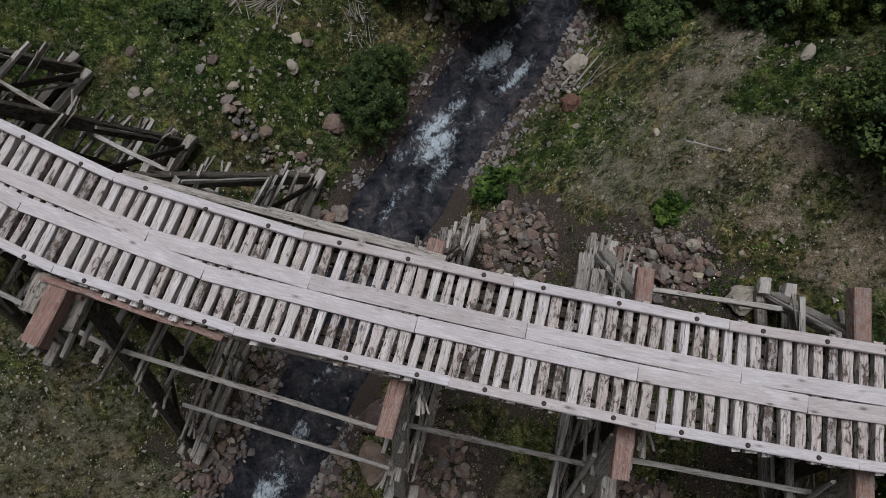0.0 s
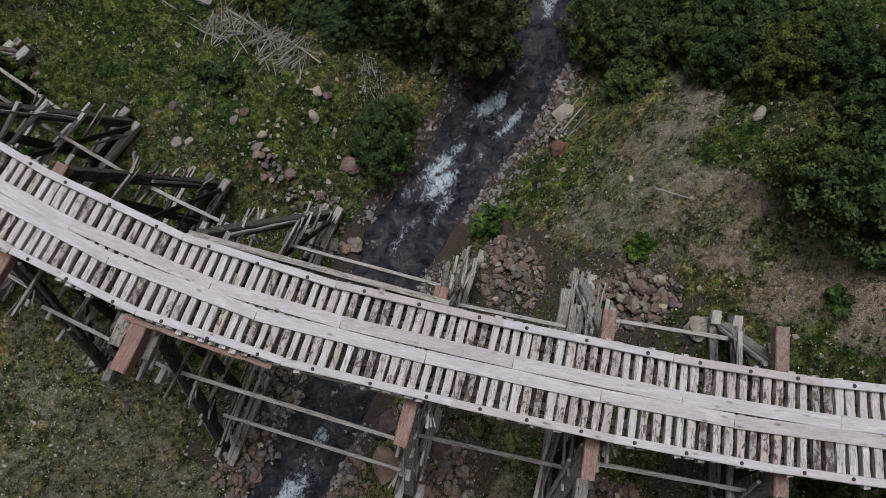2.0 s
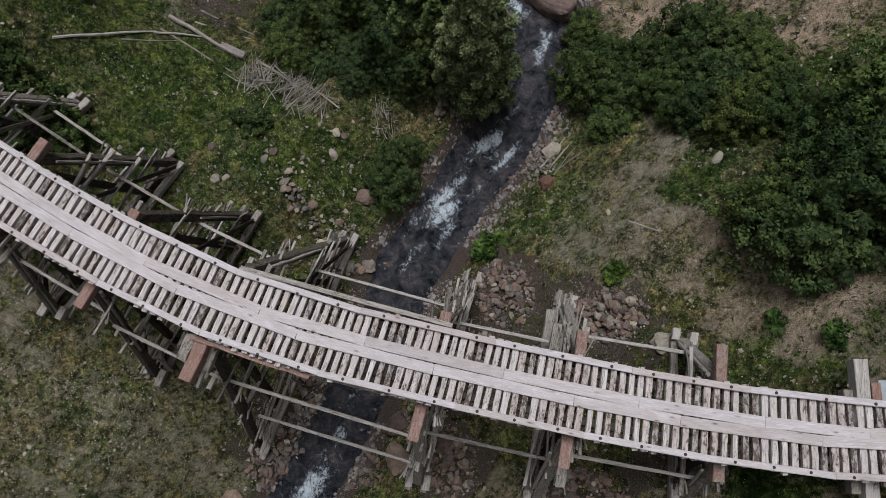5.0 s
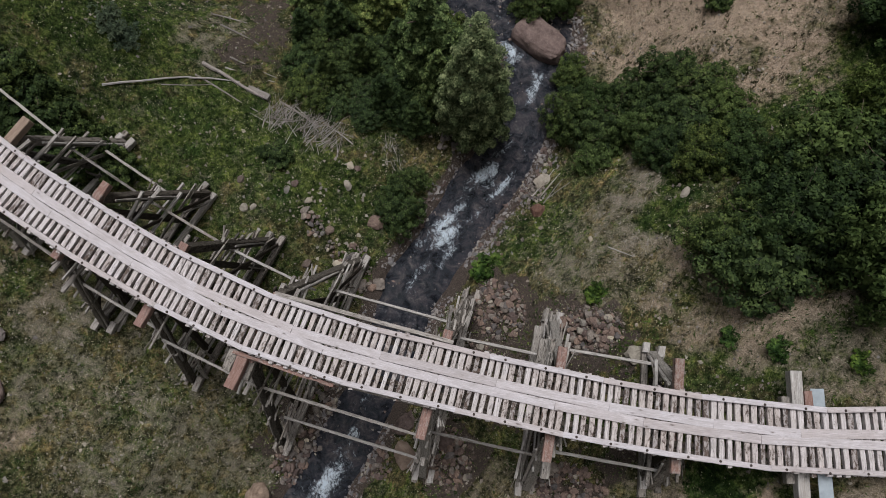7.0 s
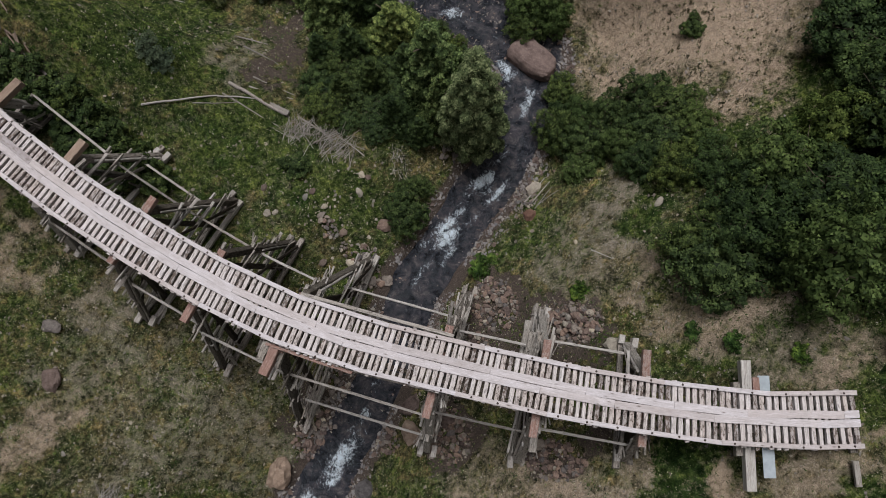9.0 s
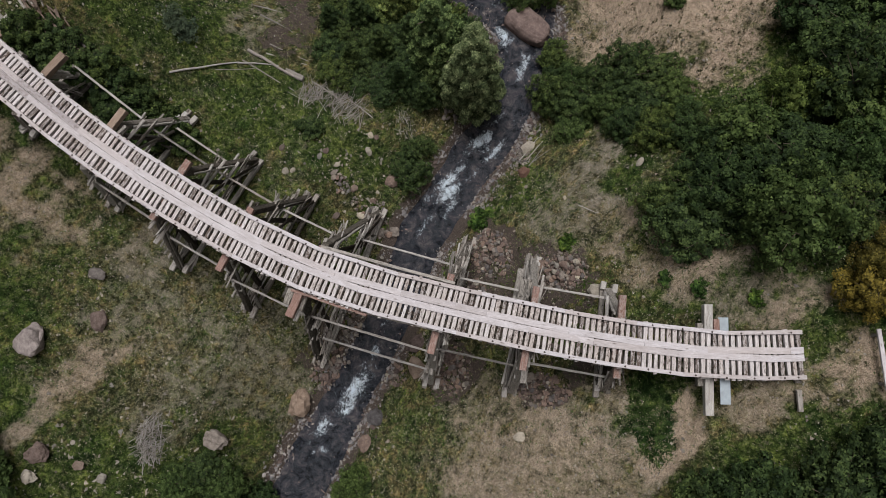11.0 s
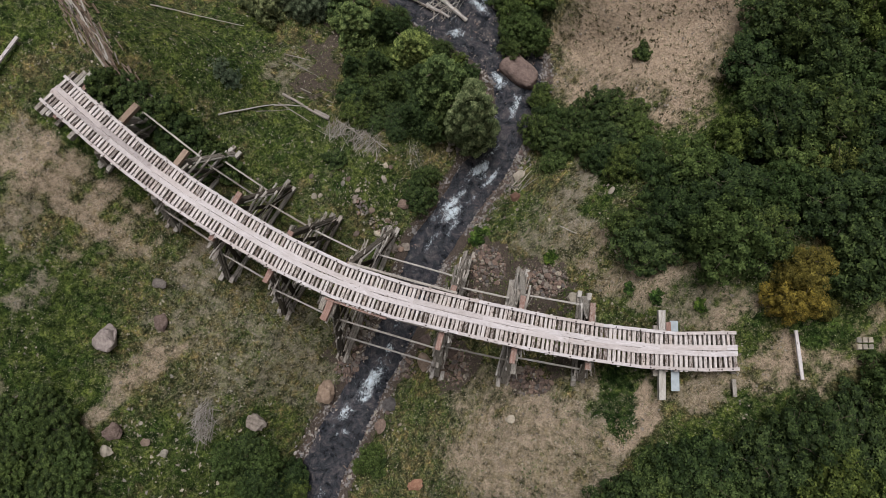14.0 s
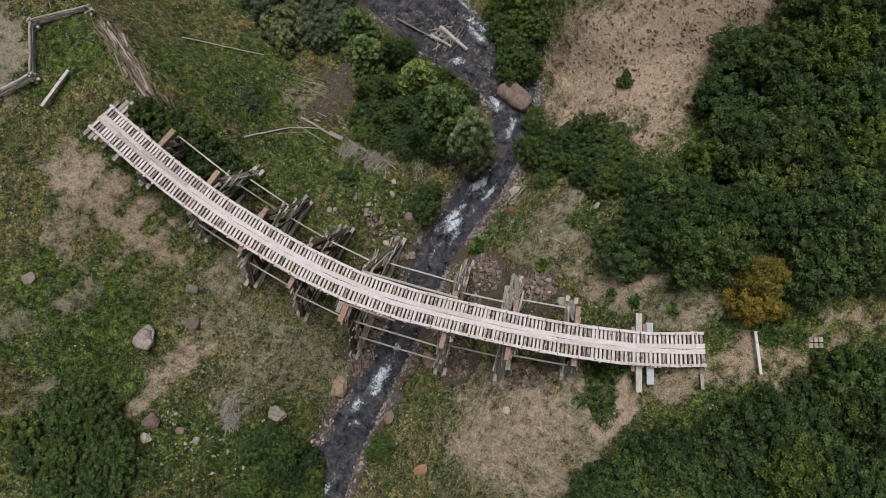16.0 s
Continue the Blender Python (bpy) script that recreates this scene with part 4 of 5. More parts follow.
def scatter_stones(name, label, category, places, material):
    base = [[(v.co.copy()) for v in me.vertices] for me in STONES_LOW]
    polys = [[tuple(p.vertices) for p in me.polygons] for me in STONES_LOW]
    verts, faces = [], []
    for x, y, r, z in places:
        k = rs.randrange(len(base))
        m = Matrix.Translation((x, y, z)) @ Euler((rs.uniform(-0.4, 0.4), rs.uniform(-0.4, 0.4), rs.uniform(0, 6.3))).to_matrix().to_4x4() @ Matrix.Diagonal((r, r * rs.uniform(0.7, 1), r * rs.uniform(0.6, 1), 1))
        n = len(verts)
        verts += [(m @ v)[:] for v in base[k]]
        faces += [tuple(i + n for i in f) for f in polys[k]]
    me = bpy.data.meshes.new(name)
    me.from_pydata(verts, [], faces)
    me.materials.append(material)
    return tagged(new(name, me), label, category, kind="stuff")


STONES_LOW = [mesh_of(stone_mesh("pebble", 90 + k, 1, rs.uniform(0.65, 1), rs.uniform(0.45, 0.7), 7), "pebble") for k in range(9)]


def shore_places(count, lo, hi, reach):
    out = []
    while len(out) < count:
        y = rs.uniform(-14, 31)
        side = rs.choice((-1, 1, 1)) if y > 6 else rs.choice((-1, 1))
        d = abs(rs.gauss(0, reach)) * rs.choice((1, 1, 1, -0.6)) * (1.7 if side > 0 and 8 < y < 15 else 1.0) + rs.uniform(-0.1, 0.2)
        if noise.noise(Vector((y * 0.45, side * 9, 3))) + rs.uniform(-0.3, 0.2) < -0.12:
            continue
        x = np.interp(y, STREAM_Y, STREAM_X) + side * (np.interp(y, STREAM_Y, STREAM_HALF) + d)
        r = lo * (hi / lo) ** (rs.random() ** 2.4)
        out.append((x, y, r, max(ground_at(x, y), float(water_level(y)) - 0.1) + r * 0.15))
    return out


scatter_stones("shore_stones", "grey stones lining the stream", "stones", shore_places(6000, 0.03, 0.22, 0.42), ROCK_SHORE)
scatter_stones("shore_stones", "reddish stones lining the stream", "stones", shore_places(900, 0.045, 0.3, 0.5), ROCK_RED)
scatter_stones("shore_stones", "pale stones lining the stream", "stones", shore_places(420, 0.05, 0.26, 0.5), ROCK_PALE)


def meadow_places(count, lo, hi, dense):
    out = []
    while len(out) < count:
        x, y = rs.uniform(-36, 20), rs.uniform(-13, 27)
        if noise.noise(Vector((x * 0.25, y * 0.25, 5))) + dense + rs.uniform(-0.4, 0.3) < 0:
            continue
        d = abs(x - np.interp(y, STREAM_Y, STREAM_X)) - np.interp(y, STREAM_Y, STREAM_HALF)
        if d < 0.4:
            continue
        r = lo * (hi / lo) ** (rs.random() ** 2.2)
        out.append((x, y, r, ground_at(x, y) + r * 0.1))
    return out


def gravel_places(count, box):
    """Pebbles strewn where the ground is bare."""
    g = np.random.default_rng(count)
    n = count * 14
    x, y = g.uniform(box[0], box[1], n), g.uniform(box[2], box[3], n)
    ok = np.nonzero(g.uniform(0, 0.7, n) < region(x, y, BARE) + 0.04)[0][:count]
    size = 0.02 * 4.0 ** (g.uniform(0, 1, n) ** 2)
    return [(x[i], y[i], size[i], ground_at(x[i], y[i]) + size[i] * 0.1) for i in ok]


scatter_stones("meadow_stones", "pale stones scattered in the grass", "stones", meadow_places(12000, 0.016, 0.13, 0.12) + [(x, y, rs.uniform(0.07, 0.2), ground_at(x, y)) for x, y in ((rs.gauss(-7.0, 2.6), rs.gauss(11.8, 1.7)) for _ in range(110))] + [(x, y, rs.uniform(0.09, 0.26), ground_at(x, y)) for x, y in ((rs.gauss(-21, 4), rs.gauss(-7.5, 2.2)) for _ in range(120))] + [(x, y, rs.uniform(0.025, 0.09), ground_at(x, y)) for x, y in ((rs.gauss(-14, 2.6), rs.gauss(-1, 2.2)) for _ in range(420))] + gravel_places(3500, (-3, 11, -12, -2.5)) + gravel_places(2600, (-30, -12, -2, 13)) + gravel_places(2200, (3, 12, 4, 13)) + gravel_places(900, (8, 20, 16, 29)), ROCK_PALE)
scatter_stones("meadow_stones", "grey stones scattered in the grass", "stones", meadow_places(6000, 0.02, 0.17, 0.05), ROCK_GREY)

def stream_places(count, y0, y1, lo, hi):
    out = []
    while len(out) < count:
        y, u = rs.uniform(y0, y1), rs.uniform(-0.95, 0.95)
        if noise.noise(Vector((y * 0.6, u * 2, 6))) + rs.uniform(-0.3, 0.3) < 0.05:
            continue
        r = lo * (hi / lo) ** (rs.random() ** 2)
        out.append((float(np.interp(y, STREAM_Y, STREAM_X) + u * np.interp(y, STREAM_Y, STREAM_HALF)), y, r, float(water_level(y)) - r * 0.25))
    return out


scatter_stones("stream_stones", "wet dark stones breaking the shallow water", "stones", stream_places(900, 20.5, 31, 0.06, 0.3) + stream_places(160, -13, 20, 0.06, 0.24), ROCK_GREY)
scatter_stones("stream_stones", "wet reddish stones breaking the shallow water", "stones", stream_places(220, 20.5, 31, 0.07, 0.34) + stream_places(60, -13, 20, 0.06, 0.26), ROCK_RED)

# ---- logs, poles and sticks ----
def stick_mesh(name, length, r0, r1, seed, bend=0.06, sides=6):
    r = random.Random(seed)
    bm = bmesh.new()
    n = max(3, int(length / 0.5))
    rings = []
    for i in range(n + 1):
        f = i / n
        cy, cz = bend * length * math.sin(f * 3 + seed) * 0.3 + r.uniform(-1, 1) * r0 * 0.3, r.uniform(-1, 1) * r0 * 0.3
        rr = r0 + (r1 - r0) * f
        rings.append([bm.verts.new((length * (f - 0.5), cy + rr * math.cos(k * math.tau / sides), cz + rr * math.sin(k * math.tau / sides))) for k in range(sides)])
    for a, b in zip(rings, rings[1:]):
        for k in range(sides):
            bm.faces.new((a[k], a[(k + 1) % sides], b[(k + 1) % sides], b[k]))
    bm.faces.new(list(reversed(rings[0])))
    bm.faces.new(rings[-1])
    bmesh.ops.recalc_face_normals(bm, faces=bm.faces)
    return bm


def lying(name, x0, y0, x1, y1, r, label, category, material=None, seed=0, lift=0.0):
    p = Vector((x0, y0, ground_at(x0, y0) + r * 0.7 + lift))
    q = Vector((x1, y1, ground_at(x1, y1) + r * 0.6 + lift))
    me = mesh_of(stick_mesh(name, (q - p).length, r, r * 0.6, seed), name)
    me.materials.append(material or WOOD_DRIFT)
    ob = new(name, me)
    ob.matrix_basis = along(p, q)
    return tagged(ob, label, category, group="driftwood on the bank")


for k, (x0, y0, x1, y1, r) in enumerate(((-17.9, 16.7, -14.3, 18.0, 0.09), (-14.4, 18.0, -12.0, 18.1, 0.07), (-13.9, 18.9, -10.7, 17.3, 0.14), (-14.2, 18.2, -11.0, 16.6, 0.07), (-12.8, 18.9, -10.3, 18.4, 0.06), (-12.6, 19.6, -10.2, 18.6, 0.06), (-9.9, 17.3, -7.9, 15.9, 0.08),
                                         (-13.5, 21.9, -11.3, 20.6, 0.07), (-14.0, 22.6, -12.2, 22.3, 0.06), (-23.6, 25.2, -17.6, 25.3, 0.07), (-15.6, 17.3, -13.4, 17.8, 0.05), (3.6, 12.4, 4.9, 13.9, 0.05), (3.9, 12.2, 5.2, 13.6, 0.06), (4.2, 11.9, 5.3, 13.2, 0.04), (4.4, 12.1, 5.6, 12.9, 0.04), (6.9, 8.6, 7.9, 8.0, 0.04))):
    lying("pole", x0, y0, x1, y1, r * 0.78, "bleached grey pole lying on the slope", "pole", None, 200 + k, 0.02 * (k % 3))
log_bm = box_mesh(1.3, 0.36, 0.2, 0.02, 5, 77, 0.03)
lm = mesh_of(log_bm, "beam_end")
lm.materials.append(WOOD_DRIFT)
lb = tagged(new("beam", lm), "short pale squared beam among driftwood", "beam")
lb.matrix_basis = pose(-11.0, 17.55, ground_at(-11.0, 17.55) + 0.1, 0, 0, -25)


def stick_heap(x, y, rx, ry, turn, count, size, height, label, seed, lift=0.0):
    r = random.Random(seed)
    ob = empty("stick_heap", label, "stick heap", Matrix.Translation((x, y, ground_at(x, y))))
    kinds = [mesh_of(stick_mesh("stick", 1.0, 0.012 + 0.003 * k, 0.005, seed + k, 0.2, 5), "stick") for k in range(5)]
    for k, me in enumerate(kinds):
        me.materials.append(WOOD_OLD if k % 2 else WOOD_DRIFT)
    c, s = math.cos(radians(turn)), math.sin(radians(turn))
    for k in range(count):
        a, d = r.uniform(0, math.tau), math.sqrt(r.random())
        u, v = math.cos(a) * d * rx, math.sin(a) * d * ry
        px, py = u * c - v * s, u * s + v * c
        ln = size[0] * (size[1] / size[0]) ** r.random() * 1.1
        z = ground_at(x + px, y + py) - ground_at(x, y) + height * (1 - d) * r.random() + 0.06 + lift
        part("stick", kinds[k % 5], None, ob, "", pose(px, py, z, 0, r.gauss(0, 14), turn + 80 + (r.gauss(0, 24) if r.random() < 0.5 else r.uniform(-90, 90))) @ Matrix.Diagonal((ln, ln ** 0.5, ln ** 0.5, 1)))


stick_heap(-18.6, -5.4, 0.7, 1.4, -8, 200, (0.4, 1.9), 1.0, "heap of bleached branches in the grass", 31)
stick_heap(-8.2, 16.0, 1.9, 0.9, -30, 130, (0.4, 2.4), 0.5, "heap of bleached branches beside shrubs", 32)
stick_heap(-10.1, 16.5, 0.7, 0.6, 10, 60, (0.4, 2.0), 0.4, "tangle of grey driftwood branches", 33)
stick_heap(-4.0, 14.7, 0.5, 1.1, 20, 36, (0.3, 0.9), 0.3, "tangle of bleached branches above the stream", 34)
stick_heap(-1.6, 27.2, 1.3, 0.7, -25, 40, (0.8, 2.6), 0.5, "log jam of pale branches in the stream", 35, 0.5)
for k, (x0, y0, x1, y1, r, material, label) in enumerate(((-2.3, 28.1, 0.2, 26.1, 0.2, WOOD_DRIFT, "thick bleached log jammed in the stream"), (-3.1, 27.4, -1.3, 26.3, 0.15, WOOD_DRIFT, "bleached log jammed in the stream"), (-0.9, 27.0, 0.1, 26.0, 0.2, WOOD_DRIFT, "short bleached log jammed in the stream"),
                                                        (-6.1, 28.9, -2.5, 26.7, 0.11, WOOD_OLD, "long dark wet log lying in the stream"), (-4.5, 27.9, -2.4, 26.9, 0.07, WOOD_DRIFT, "thin pale log jammed in the stream"))):
    lying("log", x0, y0, x1, y1, r, label, "log", material, 260 + k, 0.5)

# collapsed brown boards in a long strip
rb = random.Random(9)
strip = empty("board_heap", "collapsed strip of brown split boards in grass", "board heap", Matrix.Translation((-25, 20.6, ground_at(-25, 20.6))))
for k in range(190):
    f = rb.random()
    px, py = -27.2 + f * 4.9 + rb.gauss(0, 0.42), 24.0 - f * 6.9 + rb.gauss(0, 0.36)
    seed_count[0] += 1
    part("board", box_mesh(rb.uniform(0.5, 2.2), rb.uniform(0.04, 0.13), 0.035, 0.012, 4, seed_count[0], 0.006), WOOD_OLD if rb.random() < 0.3 else WOOD_BROWN, strip, "", pose(px + 25, py - 20.6, ground_at(px, py) - ground_at(-25, 20.6) + 0.04 + rb.uniform(0, 0.14), 0, rb.gauss(0, 4), -55 + rb.gauss(0, 9)))

# ---- fences and barriers ----
def fence():
    pts = [(-28.6, 25.1), (-31.9, 23.5), (-31.6, 19.4), (-34.3, 17.7)]
    ob = empty("rail_fence", "zigzag fence of weathered grey log rails", "fence", Matrix.Translation((*pts[1], ground_at(*pts[1]))))
    inv = ob.matrix_basis.inverted()
    for i, (x, y) in enumerate(pts):
        z = ground_at(x, y)
        part("post", mesh_of(stick_mesh("post", 1.3, 0.11, 0.1, 300 + i, 0.0, 8), "post"), WOOD_OLD, ob, "", inv @ along((x, y, z - 0.15), (x, y, z + 1.15)))
        for j in range(3):
            part("block", box_mesh(0.7, 0.2, 0.18, 0.015, 3, 320 + i * 3 + j, 0.02), WOOD_DRIFT, ob, "", inv @ pose(x + 0.1, y - 0.1, z + 0.09 + 0.2 * j, 0, 0, 40 + 85 * j + 20 * i))
    for i, ((xa, ya), (xb, yb)) in enumerate(zip(pts, pts[1:])):
        for j in range(3):
            p = Vector((xa, ya, ground_at(xa, ya) + 0.3 + 0.34 * j))
            q = Vector((xb, yb, ground_at(xb, yb) + 0.3 + 0.34 * j))
            d = (q - p).normalized() * 0.25
            part("rail", mesh_of(stick_mesh("rail", (q - p).length + 0.5, 0.1, 0.08, 340 + i * 3 + j, 0.02, 8), "rail"), WOOD_DRIFT, ob, "", inv @ along(p - d, q + d))


fence()


def barrier(x0, y0, x1, y1, label, lift, w=0.2):
    z = max(ground_at(x0, y0), ground_at(x1, y1)) + lift
    ob = empty("barrier", label, "barrier", Matrix.Translation((x0, y0, ground_at(x0, y0))))
    inv = ob.matrix_basis.inverted()
    seed_count[0] += 1
    length = math.hypot(x1 - x0, y1 - y0)
    part("rail", box_mesh(length, w, 0.16, 0.008, 6, seed_count[0], 0.02), WOOD_PLANK, ob, "", inv @ along((x0, y0, z), (x1, y1, z)))
    for f in (0.1, 0.9):
        x, y = x0 + (x1 - x0) * f, y0 + (y1 - y0) * f
        g = ground_at(x, y) - 0.1
        part("leg", box_mesh(z - 0.08 - g, 0.16, 0.16, 0.008, 3, 400 + int(f * 10), 0.02), WOOD_OLD, ob, "", inv @ along((x, y, g), (x, y, z - 0.08)))


barrier(19.5, 1.0, 19.75, -1.85, "white-bleached wooden barrier beam across the path", 0.55)
barrier(-30.9, 17.2, -29.1, 19.9, "bleached wooden barrier beam on short legs", 0.5, 0.24)
blocks = empty("paving_blocks", "six pale blocks laid in two rows on the path", "paving blocks", Matrix.Translation((23.4, 0.25, ground_at(23.4, 0.25))))
for i in range(3):
    for j in range(2):
        part("block", box_mesh(0.26, 0.3, 0.14, 0.012, 3, 420 + i * 2 + j, 0.02), ROCK_PALE, blocks, "", pose(-0.33 + 0.33 * i, -0.2 + 0.4 * j, 0.05, 0, 0, 4 * (i - j)))

# ---- plants ----
def leaf_mat(name, dark, mid, light, back=0.12, field=False):
    m, nt, b = node_mat(name, 0.65)
    island = nt.nodes.new("ShaderNodeNewGeometry").outputs["Random Per Island"]
    # tone by leaf and clump; shrub and tree ramps paint in gap shade and lit tufts
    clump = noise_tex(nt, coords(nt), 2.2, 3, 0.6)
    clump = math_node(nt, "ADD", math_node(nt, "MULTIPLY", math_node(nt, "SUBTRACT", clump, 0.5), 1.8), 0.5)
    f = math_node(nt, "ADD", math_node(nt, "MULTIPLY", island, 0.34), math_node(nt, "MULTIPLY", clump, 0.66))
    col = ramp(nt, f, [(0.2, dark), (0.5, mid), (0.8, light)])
    if field:
        col = mix(nt, 1.0, col, ramp(nt, noise_tex(nt, coords(nt), 0.55, 6, 0.7, 0.6), [(0.38, (0.56, 0.72, 0.68)), (0.49, (0.98, 1.0, 0.98)), (0.61, (1.3, 1.18, 1.12))]), "MULTIPLY")
        col = mix(nt, 1.0, col, clumps_of(nt), "MULTIPLY")
    col = mix(nt, 1.0, col, ramp(nt, random_of(nt), [(0.0, (0.62, 0.72, 0.74)), (0.5, (0.95, 0.98, 0.98)), (0.88, (1.15, 1.12, 1.0)), (1.0, (1.5, 1.35, 1.0))]), "MULTIPLY")
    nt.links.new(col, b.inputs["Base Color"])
    tr = nt.nodes.new("ShaderNodeBsdfTranslucent")
    nt.links.new(col, tr.inputs["Color"])
    mx_ = nt.nodes.new("ShaderNodeMixShader")
    mx_.inputs[0].default_value = back
    nt.links.new(b.outputs[0], mx_.inputs[1])
    nt.links.new(tr.outputs[0], mx_.inputs[2])
    nt.links.new(mx_.outputs[0], nt.nodes["Material Output"].inputs["Surface"])
    return m


# near-black first tones stand in for shade between leaf clumps, pale last ones for lit tops
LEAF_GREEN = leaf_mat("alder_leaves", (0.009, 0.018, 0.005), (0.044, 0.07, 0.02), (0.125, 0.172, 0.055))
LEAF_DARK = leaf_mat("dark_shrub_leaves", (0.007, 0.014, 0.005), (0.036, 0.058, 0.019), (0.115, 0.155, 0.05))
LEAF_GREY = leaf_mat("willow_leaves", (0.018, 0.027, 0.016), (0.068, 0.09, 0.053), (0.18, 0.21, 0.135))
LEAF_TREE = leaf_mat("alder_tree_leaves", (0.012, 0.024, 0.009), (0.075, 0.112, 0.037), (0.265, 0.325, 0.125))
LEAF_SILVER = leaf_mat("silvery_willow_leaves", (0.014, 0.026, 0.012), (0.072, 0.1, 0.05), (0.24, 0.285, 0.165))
LEAF_YELLOW = leaf_mat("autumn_leaves", (0.026, 0.026, 0.007), (0.125, 0.1, 0.022), (0.27, 0.215, 0.05))
LEAF_FADING = leaf_mat("fading_alder_leaves", (0.014, 0.022, 0.006), (0.085, 0.1, 0.026), (0.22, 0.24, 0.07))
LEAF_HERB = leaf_mat("herb_leaves", (0.016, 0.036, 0.008), (0.045, 0.085, 0.02), (0.11, 0.165, 0.048), 0.12, True)
BLADE_GREEN = leaf_mat("green_grass", (0.015, 0.033, 0.008), (0.05, 0.084, 0.022), (0.16, 0.205, 0.08), 0.12, True)
BLADE_DRY = leaf_mat("dry_grass", (0.075, 0.066, 0.032), (0.19, 0.167, 0.09), (0.37, 0.335, 0.22))
BLADE_BROWN = leaf_mat("withered_tufts", (0.026, 0.024, 0.012), (0.065, 0.055, 0.03), (0.13, 0.107, 0.062))
FLOWER = plain("pale_wildflower_petals", (0.55, 0.54, 0.36), 0.7, 0, 0.3, 2.7)
BARK = plain("grey_brown_bark", (0.11, 0.09, 0.07), 0.9, 0, 0.4, 12.0)
gen = np.random.default_rng(4)


def leaf_quads(centres, outward, length, width, loose=0.6):
    """Folded leaves, two triangles each, at the given points and roughly facing outward."""
    n = len(centres)
    nrm = outward + gen.normal(0, loose, (n, 3))
    nrm /= np.linalg.norm(nrm, axis=1)[:, None] + 1e-9
    a = np.cross(nrm, gen.normal(0, 1, (n, 3)))
    a /= np.linalg.norm(a, axis=1)[:, None] + 1e-9
    b = np.cross(nrm, a)
    ln = (length * gen.uniform(0.65, 1.25, n))[:, None]
    wd = (width * gen.uniform(0.7, 1.2, n))[:, None]
    p = np.stack([centres - a * ln / 2, centres + b * wd / 2 - nrm * wd * 0.15, centres + a * ln / 2 - nrm * ln * 0.1, centres - b * wd / 2 - nrm * wd * 0.15], 1)
    return p.reshape(-1, 3)


def leaf_triangles(centres, outward, length, width, loose=0.6):
    """Small pointed leaves, one triangle each."""
    n = len(centres)
    nrm = outward + gen.normal(0, loose, (n, 3))
    nrm /= np.linalg.norm(nrm, axis=1)[:, None] + 1e-9
    a = np.cross(nrm, gen.normal(0, 1, (n, 3)))
    a /= np.linalg.norm(a, axis=1)[:, None] + 1e-9
    b = np.cross(nrm, a)
    ln = (length * gen.uniform(0.65, 1.25, n))[:, None]
    wd = (width * gen.uniform(0.7, 1.25, n))[:, None]
    return np.stack([centres - a * ln * 0.5, centres + b * wd - a * ln * 0.1, centres + a * ln * 0.6 - nrm * ln * 0.15], 1).reshape(-1, 3)


def quad_mesh(name, points, material, corners=4):
    n = len(points) // corners
    me = bpy.data.meshes.new(name)
    me.vertices.add(n * corners)
    me.vertices.foreach_set("co", points.astype(np.float32).reshape(-1))
    me.loops.add(n * corners)
    me.loops.foreach_set("vertex_index", np.arange(n * corners, dtype=np.int32))
    me.polygons.add(n)
    me.polygons.foreach_set("loop_start", np.arange(0, n * corners, corners, dtype=np.int32))
    me.update(calc_edges=True)
    me.materials.append(material)
    return me


